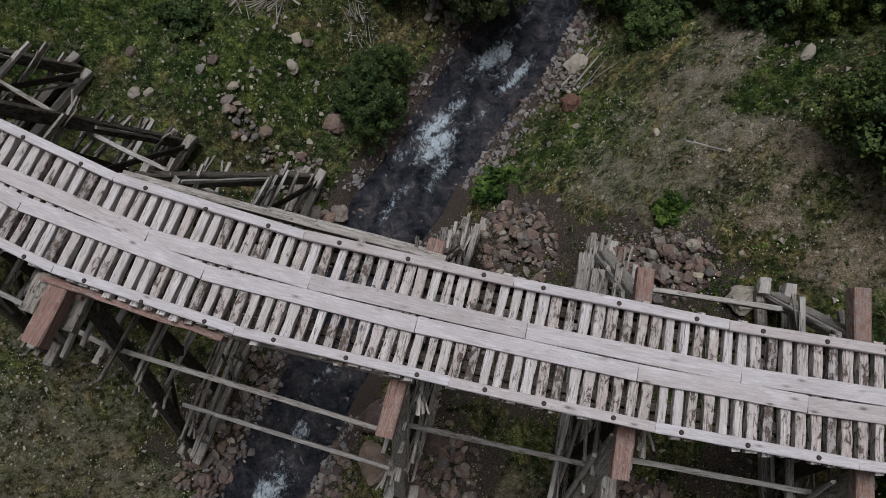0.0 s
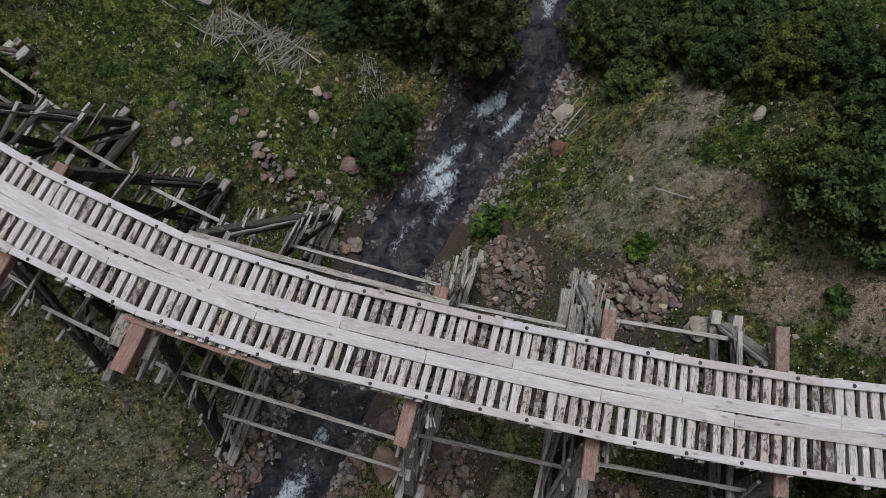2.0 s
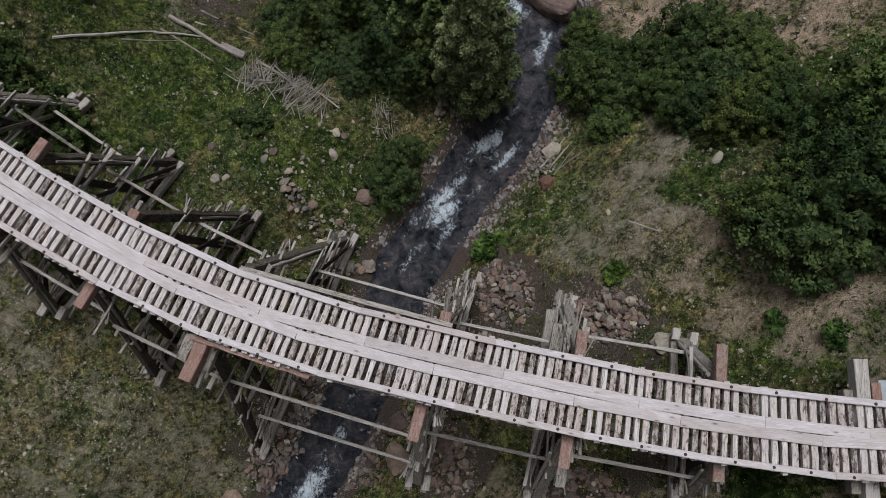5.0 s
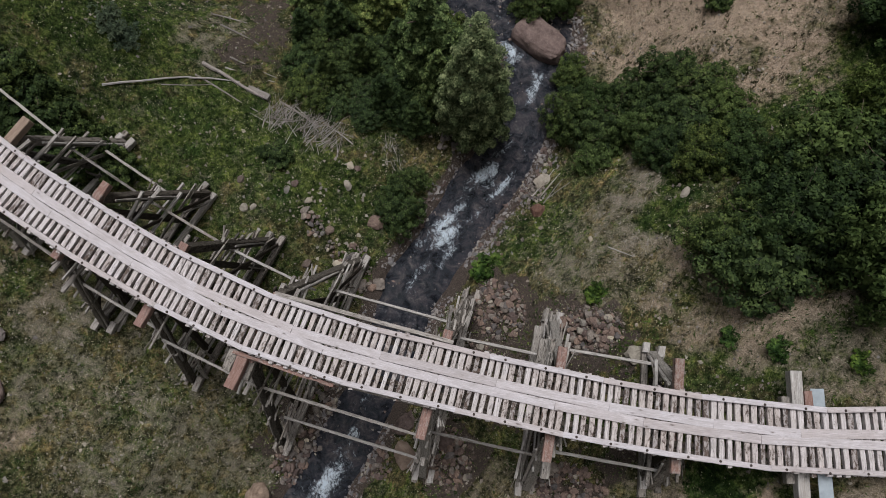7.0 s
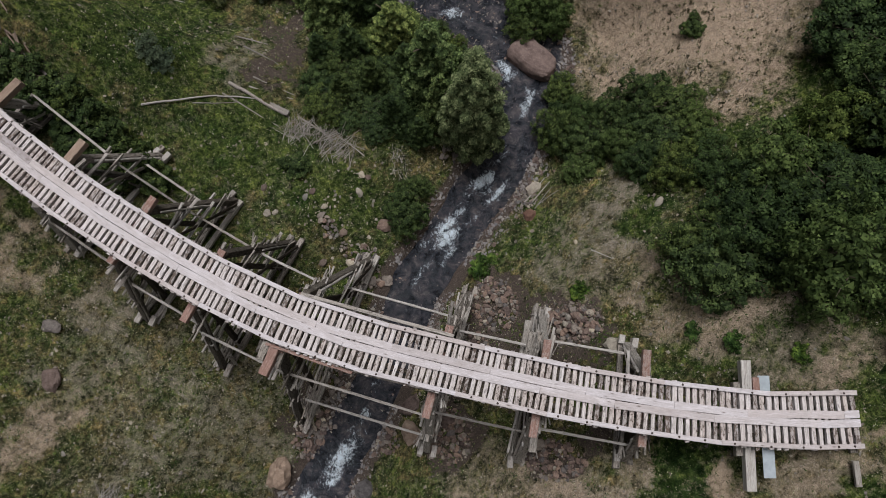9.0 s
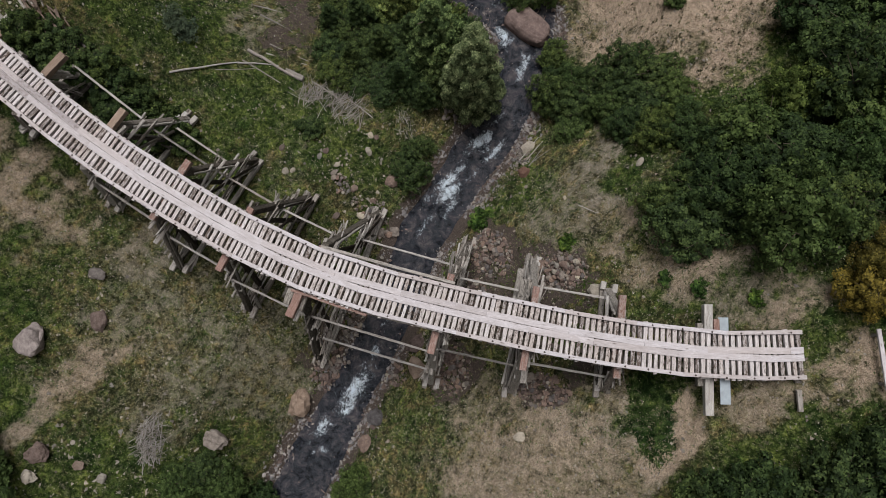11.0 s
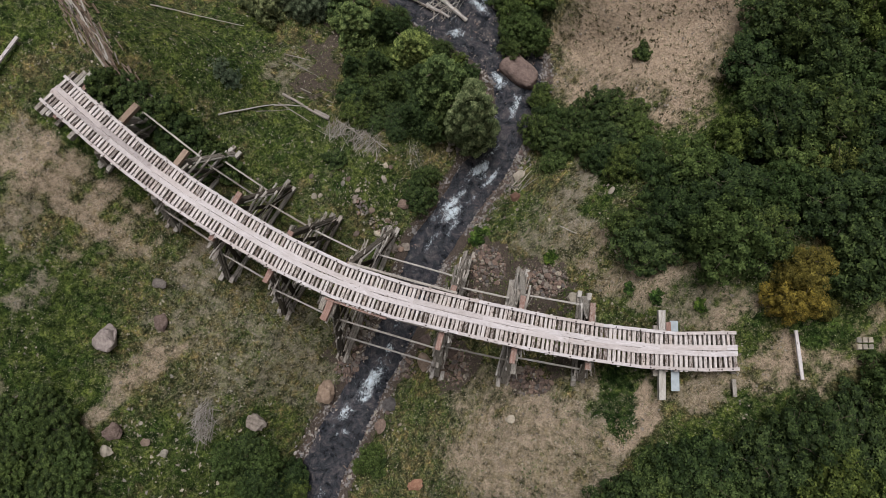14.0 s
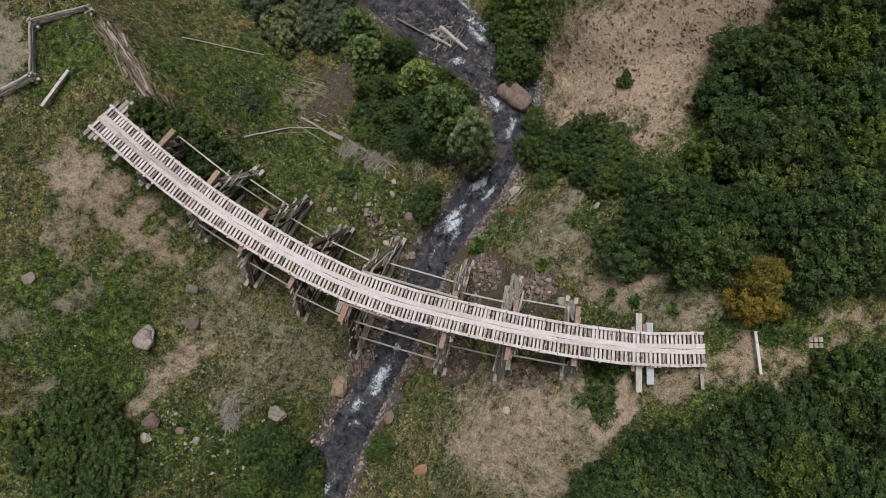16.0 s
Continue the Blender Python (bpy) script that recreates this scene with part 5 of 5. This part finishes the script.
def crown_mesh(name, radius, low, high, clumps, leaves, material, leaf=(0.13, 0.075), pointed=0.0):
    """A crown of leafy tufts set apart on an uneven dome or cone, over a thin inner filling of broader leaves."""
    height = high - low
    lobes, phase = gen.uniform(0.1, 0.24, 3), gen.uniform(0, math.tau, 3)

    def spot(inner):
        a = gen.uniform(0, math.tau)
        bulge = 1 + sum(lobes[k] * math.sin((k + 2) * a + phase[k]) for k in range(3)) * 0.7
        if pointed > 0.5:
            f = gen.uniform(0, 1) ** 1.35
            k = radius * (1 - f) ** 0.8 * gen.uniform(0.7, 1.0) * inner * bulge + 0.04
            return np.array([math.cos(a) * k, math.sin(a) * k, low + height * (0.03 + 0.95 * f) * (0.9 + 0.1 * inner)])
        z = gen.uniform(-0.02, 1.0) ** 1.0 if pointed == 0 else gen.uniform(0, 1) ** 1.2
        flat = math.sqrt(max(0.0, 1 - max(z, 0.0) ** (1.7 + 1.3 * (pointed == 0))))
        k = inner * gen.uniform(0.8, 1.05)
        return np.array([math.cos(a) * flat * radius * k * bulge, math.sin(a) * flat * radius * k * bulge, low + height * max(0.02, z) * k * (0.86 + 0.14 * bulge)])

    centre = np.array([0, 0, low + height * 0.3])
    spots = []
    for _ in range(clumps):
        tries = [spot(1.0) for _ in range(5)]
        spots.append(tries[0] if not spots else max(tries, key=lambda c: min(np.sum((c - o) ** 2) for o in spots)))
    area = (2.6 * radius * radius + 3.4 * radius * height * (0.6 if pointed > 0.5 else 0.9)) / clumps
    base = 0.62 * math.sqrt(area)
    pts, outs = [], []
    m = int(leaves * 0.8) // clumps
    for c in spots:
        out = (c - centre) * np.array([1, 1, 0.6])
        out = out / (np.linalg.norm(out) + 1e-6) + np.array([0, 0, 0.55])
        size = base * gen.uniform(0.65, 1.2) * (1.1 - 0.45 * (c[2] - low) / height if pointed > 0.5 else 1.0)
        e = gen.normal(0, 1, (m, 3)) + out * 0.55
        e /= np.linalg.norm(e, axis=1)[:, None]
        pts.append(c + e * (size * gen.uniform(0.35, 1.05, m) ** 0.5)[:, None] * np.array([1.0, 1.0, 0.8]))
        outs.append(e + np.array([0, 0, 0.75]))
    quads = [leaf_triangles(np.concatenate(pts), np.concatenate(outs), *leaf, 0.45)]
    fill = np.array([spot(gen.uniform(0.5, 0.85)) for _ in range(int(leaves * 0.2))])
    quads.append(leaf_triangles(fill, fill - centre + np.array([0, 0, 1.0]), leaf[0] * 2.0, leaf[1] * 2.2, 0.4))
    return quad_mesh(name, np.concatenate(quads), material, 3)


def limbs_mesh(name, height, radius, stems, spread, seed):
    r = random.Random(seed)
    bm = bmesh.new()

    def limb(p, q, r0, r1):
        x = (q - p).normalized()
        a = x.orthogonal().normalized()
        b = x.cross(a)
        rings = []
        for f in (0, 0.5, 1):
            c = p.lerp(q, f) + (a * r.uniform(-1, 1) + b * r.uniform(-1, 1)) * (0.06 * (q - p).length if f == 0.5 else 0)
            rr = r0 + (r1 - r0) * f
            rings.append([bm.verts.new(c + (a * math.cos(t * math.tau / 6) + b * math.sin(t * math.tau / 6)) * rr) for t in range(6)])
        for u, v in zip(rings, rings[1:]):
            for t in range(6):
                bm.faces.new((u[t], u[(t + 1) % 6], v[(t + 1) % 6], v[t]))

    for k in range(stems):
        a = k * math.tau / stems + r.uniform(-0.4, 0.4)
        lean = spread * r.uniform(0.4, 1) if stems > 1 else 0.05
        p = Vector((math.cos(a) * 0.1, math.sin(a) * 0.1, -0.2)) if stems > 1 else Vector((0, 0, -0.2))
        q = Vector((math.cos(a) * lean * radius, math.sin(a) * lean * radius, height * r.uniform(0.7, 0.9)))
        r0 = 0.025 * height / max(1, stems ** 0.5) + 0.02
        limb(p, q, r0, r0 * 0.35)
        for j in range(4):
            f = r.uniform(0.3, 0.9)
            s0 = p.lerp(q, f)
            ang = r.uniform(0, math.tau)
            limb(s0, s0 + Vector((math.cos(ang) * radius * 0.6, math.sin(ang) * radius * 0.6, height * 0.15)), r0 * 0.4, r0 * 0.12)
    return mesh_of(bm, name)


def plant_kind(name, radius, low, high, clumps, leaves, material, stems, seed, leaf=(0.13, 0.075), pointed=0.0):
    crown = crown_mesh("crown", radius, low, high, clumps, leaves, material, leaf, pointed)
    limbs = limbs_mesh("stem" if stems > 1 else "trunk", high * 0.92, radius, stems, 0.7, seed)
    limbs.materials.append(BARK)
    return name, crown, limbs, stems


def plant(kind, x, y, size, label, category, group="", sink=0.05, turn=None, tall=1.0):
    name, crown, limbs, stems = kind
    m = pose(x, y, ground_at(x, y) - sink, 0, 0, gen.uniform(0, 360) if turn is None else turn)
    ob = empty(name, label, category, m, group)
    grow = Matrix.Diagonal((size, size, size * tall, 1))
    part("crown", crown, None, ob, "", grow)
    part("stem" if stems > 1 or name in ("herb_clump", "sage_clump") else "trunk", limbs, BARK, ob, "", grow)
    return ob


FINE = (0.115, 0.082)
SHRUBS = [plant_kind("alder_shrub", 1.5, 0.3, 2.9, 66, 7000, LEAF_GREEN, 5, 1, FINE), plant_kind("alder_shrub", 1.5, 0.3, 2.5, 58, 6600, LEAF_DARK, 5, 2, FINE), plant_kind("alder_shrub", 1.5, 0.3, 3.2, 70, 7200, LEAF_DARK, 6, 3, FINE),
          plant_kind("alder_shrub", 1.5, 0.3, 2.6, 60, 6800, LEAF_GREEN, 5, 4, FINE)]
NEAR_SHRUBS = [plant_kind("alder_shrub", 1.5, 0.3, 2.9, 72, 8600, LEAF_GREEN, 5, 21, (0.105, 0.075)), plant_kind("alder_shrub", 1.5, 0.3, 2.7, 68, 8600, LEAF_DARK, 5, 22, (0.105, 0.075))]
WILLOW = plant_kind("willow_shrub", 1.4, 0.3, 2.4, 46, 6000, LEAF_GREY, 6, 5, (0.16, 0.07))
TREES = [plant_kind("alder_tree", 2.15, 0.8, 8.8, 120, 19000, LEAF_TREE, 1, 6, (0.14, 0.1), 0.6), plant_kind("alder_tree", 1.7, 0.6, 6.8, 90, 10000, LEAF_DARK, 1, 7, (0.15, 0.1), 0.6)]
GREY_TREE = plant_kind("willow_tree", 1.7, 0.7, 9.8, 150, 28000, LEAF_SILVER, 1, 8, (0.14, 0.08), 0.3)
YELLOW = plant_kind("yellow_shrub", 1.5, 0.3, 4.2, 60, 8000, LEAF_YELLOW, 5, 9, (0.11, 0.08))
YELLOW_GREEN = plant_kind("alder_shrub", 1.5, 0.3, 3.2, 56, 6000, LEAF_FADING, 5, 23, FINE)
LOW = plant_kind("low_bush", 0.8, 0.05, 0.8, 30, 3600, LEAF_DARK, 5, 10, (0.11, 0.08))
HERB = plant_kind("herb_clump", 0.5, 0.0, 0.4, 14, 900, LEAF_HERB, 1, 11, (0.13, 0.06))
SAGE = plant_kind("sage_clump", 0.6, 0.02, 0.5, 16, 1200, LEAF_GREY, 1, 12, (0.12, 0.04))


def inside(x, y, poly):
    hit = False
    for (xa, ya), (xb, yb) in zip(poly, poly[1:] + poly[:1]):
        if (ya > y) != (yb > y) and x < xa + (xb - xa) * (y - ya) / (yb - ya):
            hit = not hit
    return hit


def thicket(poly, gap, kinds, size, label, category, group, seed, tall=1.0):
    r = random.Random(seed)
    xs, ys = [p[0] for p in poly], [p[1] for p in poly]
    done = []
    for _ in range(4000):
        x, y = r.uniform(min(xs), max(xs)), r.uniform(min(ys), max(ys))
        if inside(x, y, poly) and all((x - a) ** 2 + (y - b) ** 2 > (gap * (0.74 if gap > 2 and x < 14.5 else 1)) ** 2 for a, b in done):
            done.append((x, y))
            choice = NEAR_SHRUBS if kinds is SHRUBS and 5 < x < 14.5 and 3 < y < 19 else kinds
            plant(choice[r.randrange(len(choice))], x, y, r.uniform(*size), label, category, group, 0.1, None, tall * r.uniform(0.75, 1.45))
    return done


RIGHT = [(11.7, 6.2), (11.4, 9.0), (13.0, 10.4), (15.0, 12.0), (18.0, 13.6), (19.6, 21.4), (23.4, 24.4), (26.4, 27.5), (31.5, 27.5), (31.5, 6.2), (27.2, 5.8), (22.8, 4.4), (21.9, 5.6), (21.3, 7.6), (18.2, 7.6), (17.4, 5.8), (13.4, 6.4)]
LOWER = [(9.2, -10.4), (11.8, -7.9), (14.4, -7.2), (18.9, -5.1), (21.4, -3.2), (27.6, -1.3), (30.5, -1.2), (30.5, -12.5), (9, -12.5)]
thicket(RIGHT, 2.15, SHRUBS, (1.1, 1.6), "dense dark green alder shrub in a thicket", "shrub", "shrubs of the hillside thicket", 1)
thicket(LOWER, 2.1, SHRUBS, (1.05, 1.5), "dense dark green alder shrub below the path", "shrub", "shrubs of the lower thicket", 2, 0.85)
thicket([(5.4, 16.2), (6.7, 18.0), (9.4, 18.4), (11.0, 17.4), (12.8, 15.2), (14.0, 13.0), (11.6, 12.2), (8.8, 13.8), (7.0, 14.2)], 1.35, SHRUBS, (0.7, 1.0), "green alder shrub above the stream bank", "shrub", "shrubs on the far bank", 3, 0.9)
thicket([(-24.0, 17.2), (-21.6, 17.0), (-18.8, 14.4), (-17.2, 12.6), (-18.4, 12.0), (-20.6, 13.6), (-22.8, 15.6)], 1.0, [LOW], (0.95, 1.4), "dark green bush in the shade beside the bridge end", "bush", "bushes beside the bridge end", 13)
thicket([(-29.8, -4.2), (-27.4, -3.6), (-25.8, -6.3), (-25.8, -12), (-29.2, -12)], 1.3, SHRUBS, (0.75, 1.0), "dark green alder shrub on the meadow", "shrub", "shrubs on the meadow", 4, 0.8)
thicket([(-17.6, -8.2), (-16.0, -7.0), (-13.4, -9.0), (-13.2, -13), (-18.2, -13)], 1.2, SHRUBS, (0.7, 0.95), "dark green alder shrub near the stream", "shrub", "shrubs near the stream", 5, 0.8)
thicket([(3.8, 23.6), (5.8, 24.0), (6.2, 27.5), (5.6, 31), (2.6, 31), (2.8, 27.0)], 1.25, SHRUBS, (0.7, 0.95), "dark green alder shrub above the stream", "shrub", "shrubs above the stream", 6)
thicket([(-9.2, 17.6), (-8.0, 17.2), (-4.8, 16.1), (-2.6, 16.2), (-2.8, 18.5), (-5.4, 22.5), (-8.2, 23.5), (-9.0, 20.5)], 1.25, SHRUBS[1:3], (0.55, 0.8), "dark green alder shrub beneath streamside trees", "shrub", "shrubs beneath the trees", 7, 0.6)
thicket([(-7.4, 26.9), (-5.6, 26.6), (-2.6, 23.9), (0.4, 21.6), (-0.4, 20.6), (-3.4, 22.6), (-6.4, 25.2)], 1.0, SHRUBS[1:3], (0.45, 0.68), "low dark green alder shrub overhanging the stream", "shrub", "shrubs overhanging the stream", 14)
thicket([(-18.6, 28.2), (-15.4, 27.0), (-11.6, 26.8), (-9.8, 27.6), (-9.8, 33), (-19.4, 33)], 1.5, [WILLOW, SHRUBS[1], WILLOW], (0.75, 1.02), "green shrub upstream on the slope", "shrub", "shrubs upstream", 8)
for x, y, size, tall in ((-8.7, 24.9, 0.9, 0.68), (-4.3, 22.9, 0.82, 0.66), (-1.8, 19.5, 1.0, 1.0), (-1.3, 17.8, 0.66, 1.1), (-9.6, 27.4, 0.8, 0.7)):
    plant(TREES[0], x, y, size, "slender bright green alder tree beside the stream", "tree", "trees beside the stream", 0.05, None, tall)
for x, y, size in ((-6.4, 24.8, 0.72), (-6.9, 21.6, 0.62), (-5.4, 19.6, 0.55), (-3.4, 20.6, 0.6), (-8.7, 21.4, 0.5), (-7.2, 18.8, 0.5), (-4.2, 17.4, 0.55), (-2.6, 16.4, 0.5)):
    plant(TREES[1], x, y, size, "low dark alder tree in the shade of taller ones", "tree", "trees beside the stream")
plant(GREY_TREE, 0.6, 16.6, 1.06, "tall grey-green willow tree leaning over the stream", "tree")
plant(YELLOW, 19.1, 2.7, 0.86, "yellow autumn shrub at the thicket's edge", "shrub", "", 0.05, None, 1.05)
plant(YELLOW, 19.7, 4.3, 0.9, "tall yellow autumn shrub at the thicket's edge", "shrub", "", 0.05, None, 1.1)
plant(YELLOW, 20.9, 2.3, 0.45, "small yellowing shrub at the thicket's edge", "shrub")
plant(SHRUBS[0], 21.4, 4.0, 0.6, "green alder shrub beside a yellow one", "shrub")
plant(YELLOW_GREEN, 24.6, -4.0, 0.85, "yellowish green shrub in the lower thicket", "shrub", "", 0.05, None, 1.25)
plant(YELLOW_GREEN, 14.6, -10.2, 0.8, "yellowish green shrub in the lower thicket", "shrub", "", 0.05, None, 1.2)
plant(YELLOW_GREEN, 22.4, 11.2, 0.9, "yellowish green shrub in the hillside thicket", "shrub", "", 0.05, None, 1.3)
plant(WILLOW, -15.9, 27.6, 1.3, "grey-green willow shrub on the slope", "shrub")
for x, y, size, kind, label in ((-3.6, 11.6, 0.82, NEAR_SHRUBS[1], "dark bush hanging over the stream"), (-3.1, 13.1, 0.6, NEAR_SHRUBS[1], "dark bush hanging over the stream"), (6.0, 19.6, 0.62, SHRUBS[1], "dark bush on the far bank"), (6.3, 18.4, 1.0, LOW, "dark bush on the far bank"),
                                (-7.2, -8.6, 0.72, NEAR_SHRUBS[0], "low green bush on the stream bank"), (-6.6, -9.2, 0.9, LOW, "low green bush on the stream bank"),
                                (-31.9, -6.6, 1.5, LOW, "low green bush on the meadow"), (-31, -8.2, 1.4, LOW, "low green bush on the meadow"),
                                (-17.9, 19.8, 1.5, SAGE, "bluish sage clump in the grass"), (-17.2, 19.4, 1.2, SAGE, "bluish sage clump in the grass"), (-21.1, 16.0, 1.2, LOW, "dark bush beside the bridge end"), (-22.8, 17.4, 1.0, LOW, "dark bush beside the bridge end"), (-19.4, 15.2, 1.1, LOW, "dark bush beside a trestle bent"),
                                (13.2, 21.6, 0.8, LOW, "small bush on the bare slope"), (1.2, 8.4, 1.5, HERB, "bright green fern clump on the bank"), (6.2, 6.2, 1.0, HERB, "green herb clump on the slope"), (10.9, 3.8, 0.8, HERB, "green herb clump on the slope"), (12.4, 3.2, 0.9, HERB, "green herb clump beside the bridge"),
                                (14.6, 2.6, 0.8, HERB, "green herb clump beside the bridge"), (-9.9, 14.0, 1.0, LOW, "small dark bush in the meadow"), (-24.2, 16.8, 0.9, LOW, "dark bush beside the bridge end")):
    plant(kind, x, y, size, label, "bush" if kind is not HERB else "fern")


# ---- grass, herbs and flowers ----
def cover_points(count, box, weight):
    x, y = gen.uniform(box[0], box[1], count), gen.uniform(box[2], box[3], count)
    d = np.abs(x - np.interp(y, STREAM_Y, STREAM_X)) - np.interp(y, STREAM_Y, STREAM_HALF)
    patch = np.array([noise.noise(Vector((a * 0.35, b * 0.35, 8))) + 0.6 * noise.noise(Vector((a * 1.3, b * 1.3, 2))) for a, b in zip(x, y)])
    wooded = np.zeros(count, bool)
    for poly in WOODED:
        odd = np.zeros(count, bool)
        for (xa, ya), (xb, yb) in zip(poly, poly[1:] + poly[:1]):
            if ya != yb:
                odd ^= ((ya > y) != (yb > y)) & (x < xa + (xb - xa) * (y - ya) / (yb - ya))
        wooded |= odd
    keep = (d > 0.7) & ~wooded & (gen.uniform(0, 1, count) < weight(x, y, patch))
    x, y = x[keep], y[keep]
    z = ground_height(x, y) + np.array([uneven(a, b) for a, b in zip(x, y)])
    return np.stack([x, y, z], -1)


def blades(name, label, category, roots, per, length, width, lean, material):
    n = len(roots) * per
    base = np.repeat(roots, per, 0) + np.concatenate([gen.normal(0, 0.05, (n, 2)), np.full((n, 1), -0.02)], 1)
    a = gen.uniform(0, math.tau, n)
    side = np.stack([-np.sin(a), np.cos(a), np.zeros(n)], -1)
    ln = (length * gen.uniform(0.5, 1.3, n))[:, None]
    out = np.stack([np.cos(a), np.sin(a), np.zeros(n)], -1) * lean * ln * gen.uniform(0.5, 1.3, n)[:, None]
    up = np.array([0, 0, 1.0]) * ln * 0.75
    w = width * gen.uniform(0.6, 1.2, n)[:, None]
    p = np.stack([base - side * w / 2, base + side * w / 2, base + out * 0.55 + up * 0.75 + side * w / 2.4, base + out + up * 0.9 - side * w * 0.1], 1).reshape(-1, 3)
    return tagged(new(name, quad_mesh(name, p, material)), label, category, kind="stuff")


WOODED = (RIGHT, LOWER)
FIELD = (-37, 27, -13.5, 30)
bare_at = lambda x, y: region(x, y, BARE)
lush_at = lambda x, y: region(x, y, LUSH)
blades("grass", "short green grass and herbs of the meadow", "grass", cover_points(170000, FIELD, lambda x, y, p: np.clip(0.2 + 0.9 * p + 0.6 * lush_at(x, y) - 0.5 * bare_at(x, y), 0.1, 1)), 3, 0.11, 0.05, 0.95, BLADE_GREEN)
blades("dry_grass", "dry straw-coloured grass tufts", "grass", cover_points(80000, FIELD, lambda x, y, p: np.clip(0.55 - 0.7 * p - 0.6 * lush_at(x, y) - 0.25 * bare_at(x, y), 0.12, 1)), 3, 0.09, 0.045, 0.9, BLADE_DRY)
herb_roots = cover_points(42000, FIELD, lambda x, y, p: np.clip(0.1 + 0.9 * p + 0.6 * lush_at(x, y) - 0.8 * bare_at(x, y), 0.0, 1))
blades("herbs", "broad-leaved green herbs of the meadow", "herbs", herb_roots, 6, 0.1, 0.055, 1.1, LEAF_HERB)
heath_at = lambda x, y: smooth(2.6 * (1.25 - np.sqrt(((x - 9.9 + 0.12 * (y + 3.4)) / 0.95) ** 2 + ((y + 3.4) / 2.3) ** 2)) + 0.25 * np.sin(5 * x + 3 * y))
heath = cover_points(9000, (7.5, 12, -7.5, 0), lambda x, y, p: heath_at(x, y))
blades("heath", "low dark green heath covering the bank beside the footpath", "heath", heath, 5, 0.13, 0.05, 0.8, BLADE_GREEN)
tuft = cover_points(9000, (7, 24, 15, 30), lambda x, y, p: np.clip(0.13 + 0.16 * p, 0.02, 0.25) * (bare_at(x, y) > 0.3))
blades("grass_tufts", "small brownish tufts on the bare slope", "grass", tuft, 14, 0.13, 0.045, 1.0, BLADE_BROWN)
fl = cover_points(52000, FIELD, lambda x, y, p: np.clip(0.25 + 0.5 * p - 0.4 * bare_at(x, y) + 0.35 * region(x, y, [(-15, -0.5, 6, 4, 0, 1), (-8, 11.5, 4, 2.5, 0, 1)]), 0.04, 0.75))
fl = np.repeat(fl, 2, 0) + np.concatenate([gen.normal(0, 0.1, (len(fl) * 2, 2)), gen.uniform(0.12, 0.22, (len(fl) * 2, 1))], 1)
tagged(new("wildflowers", quad_mesh("wildflowers", leaf_quads(fl, np.tile([0, 0, 1.5], (len(fl), 1)), 0.024 + 0.05 * gen.uniform(0, 1, len(fl)) ** 2, 0.02 + 0.045 * gen.uniform(0, 1, len(fl)) ** 2), FLOWER)), "tiny pale yellow wildflowers in the grass", "wildflowers", kind="stuff")
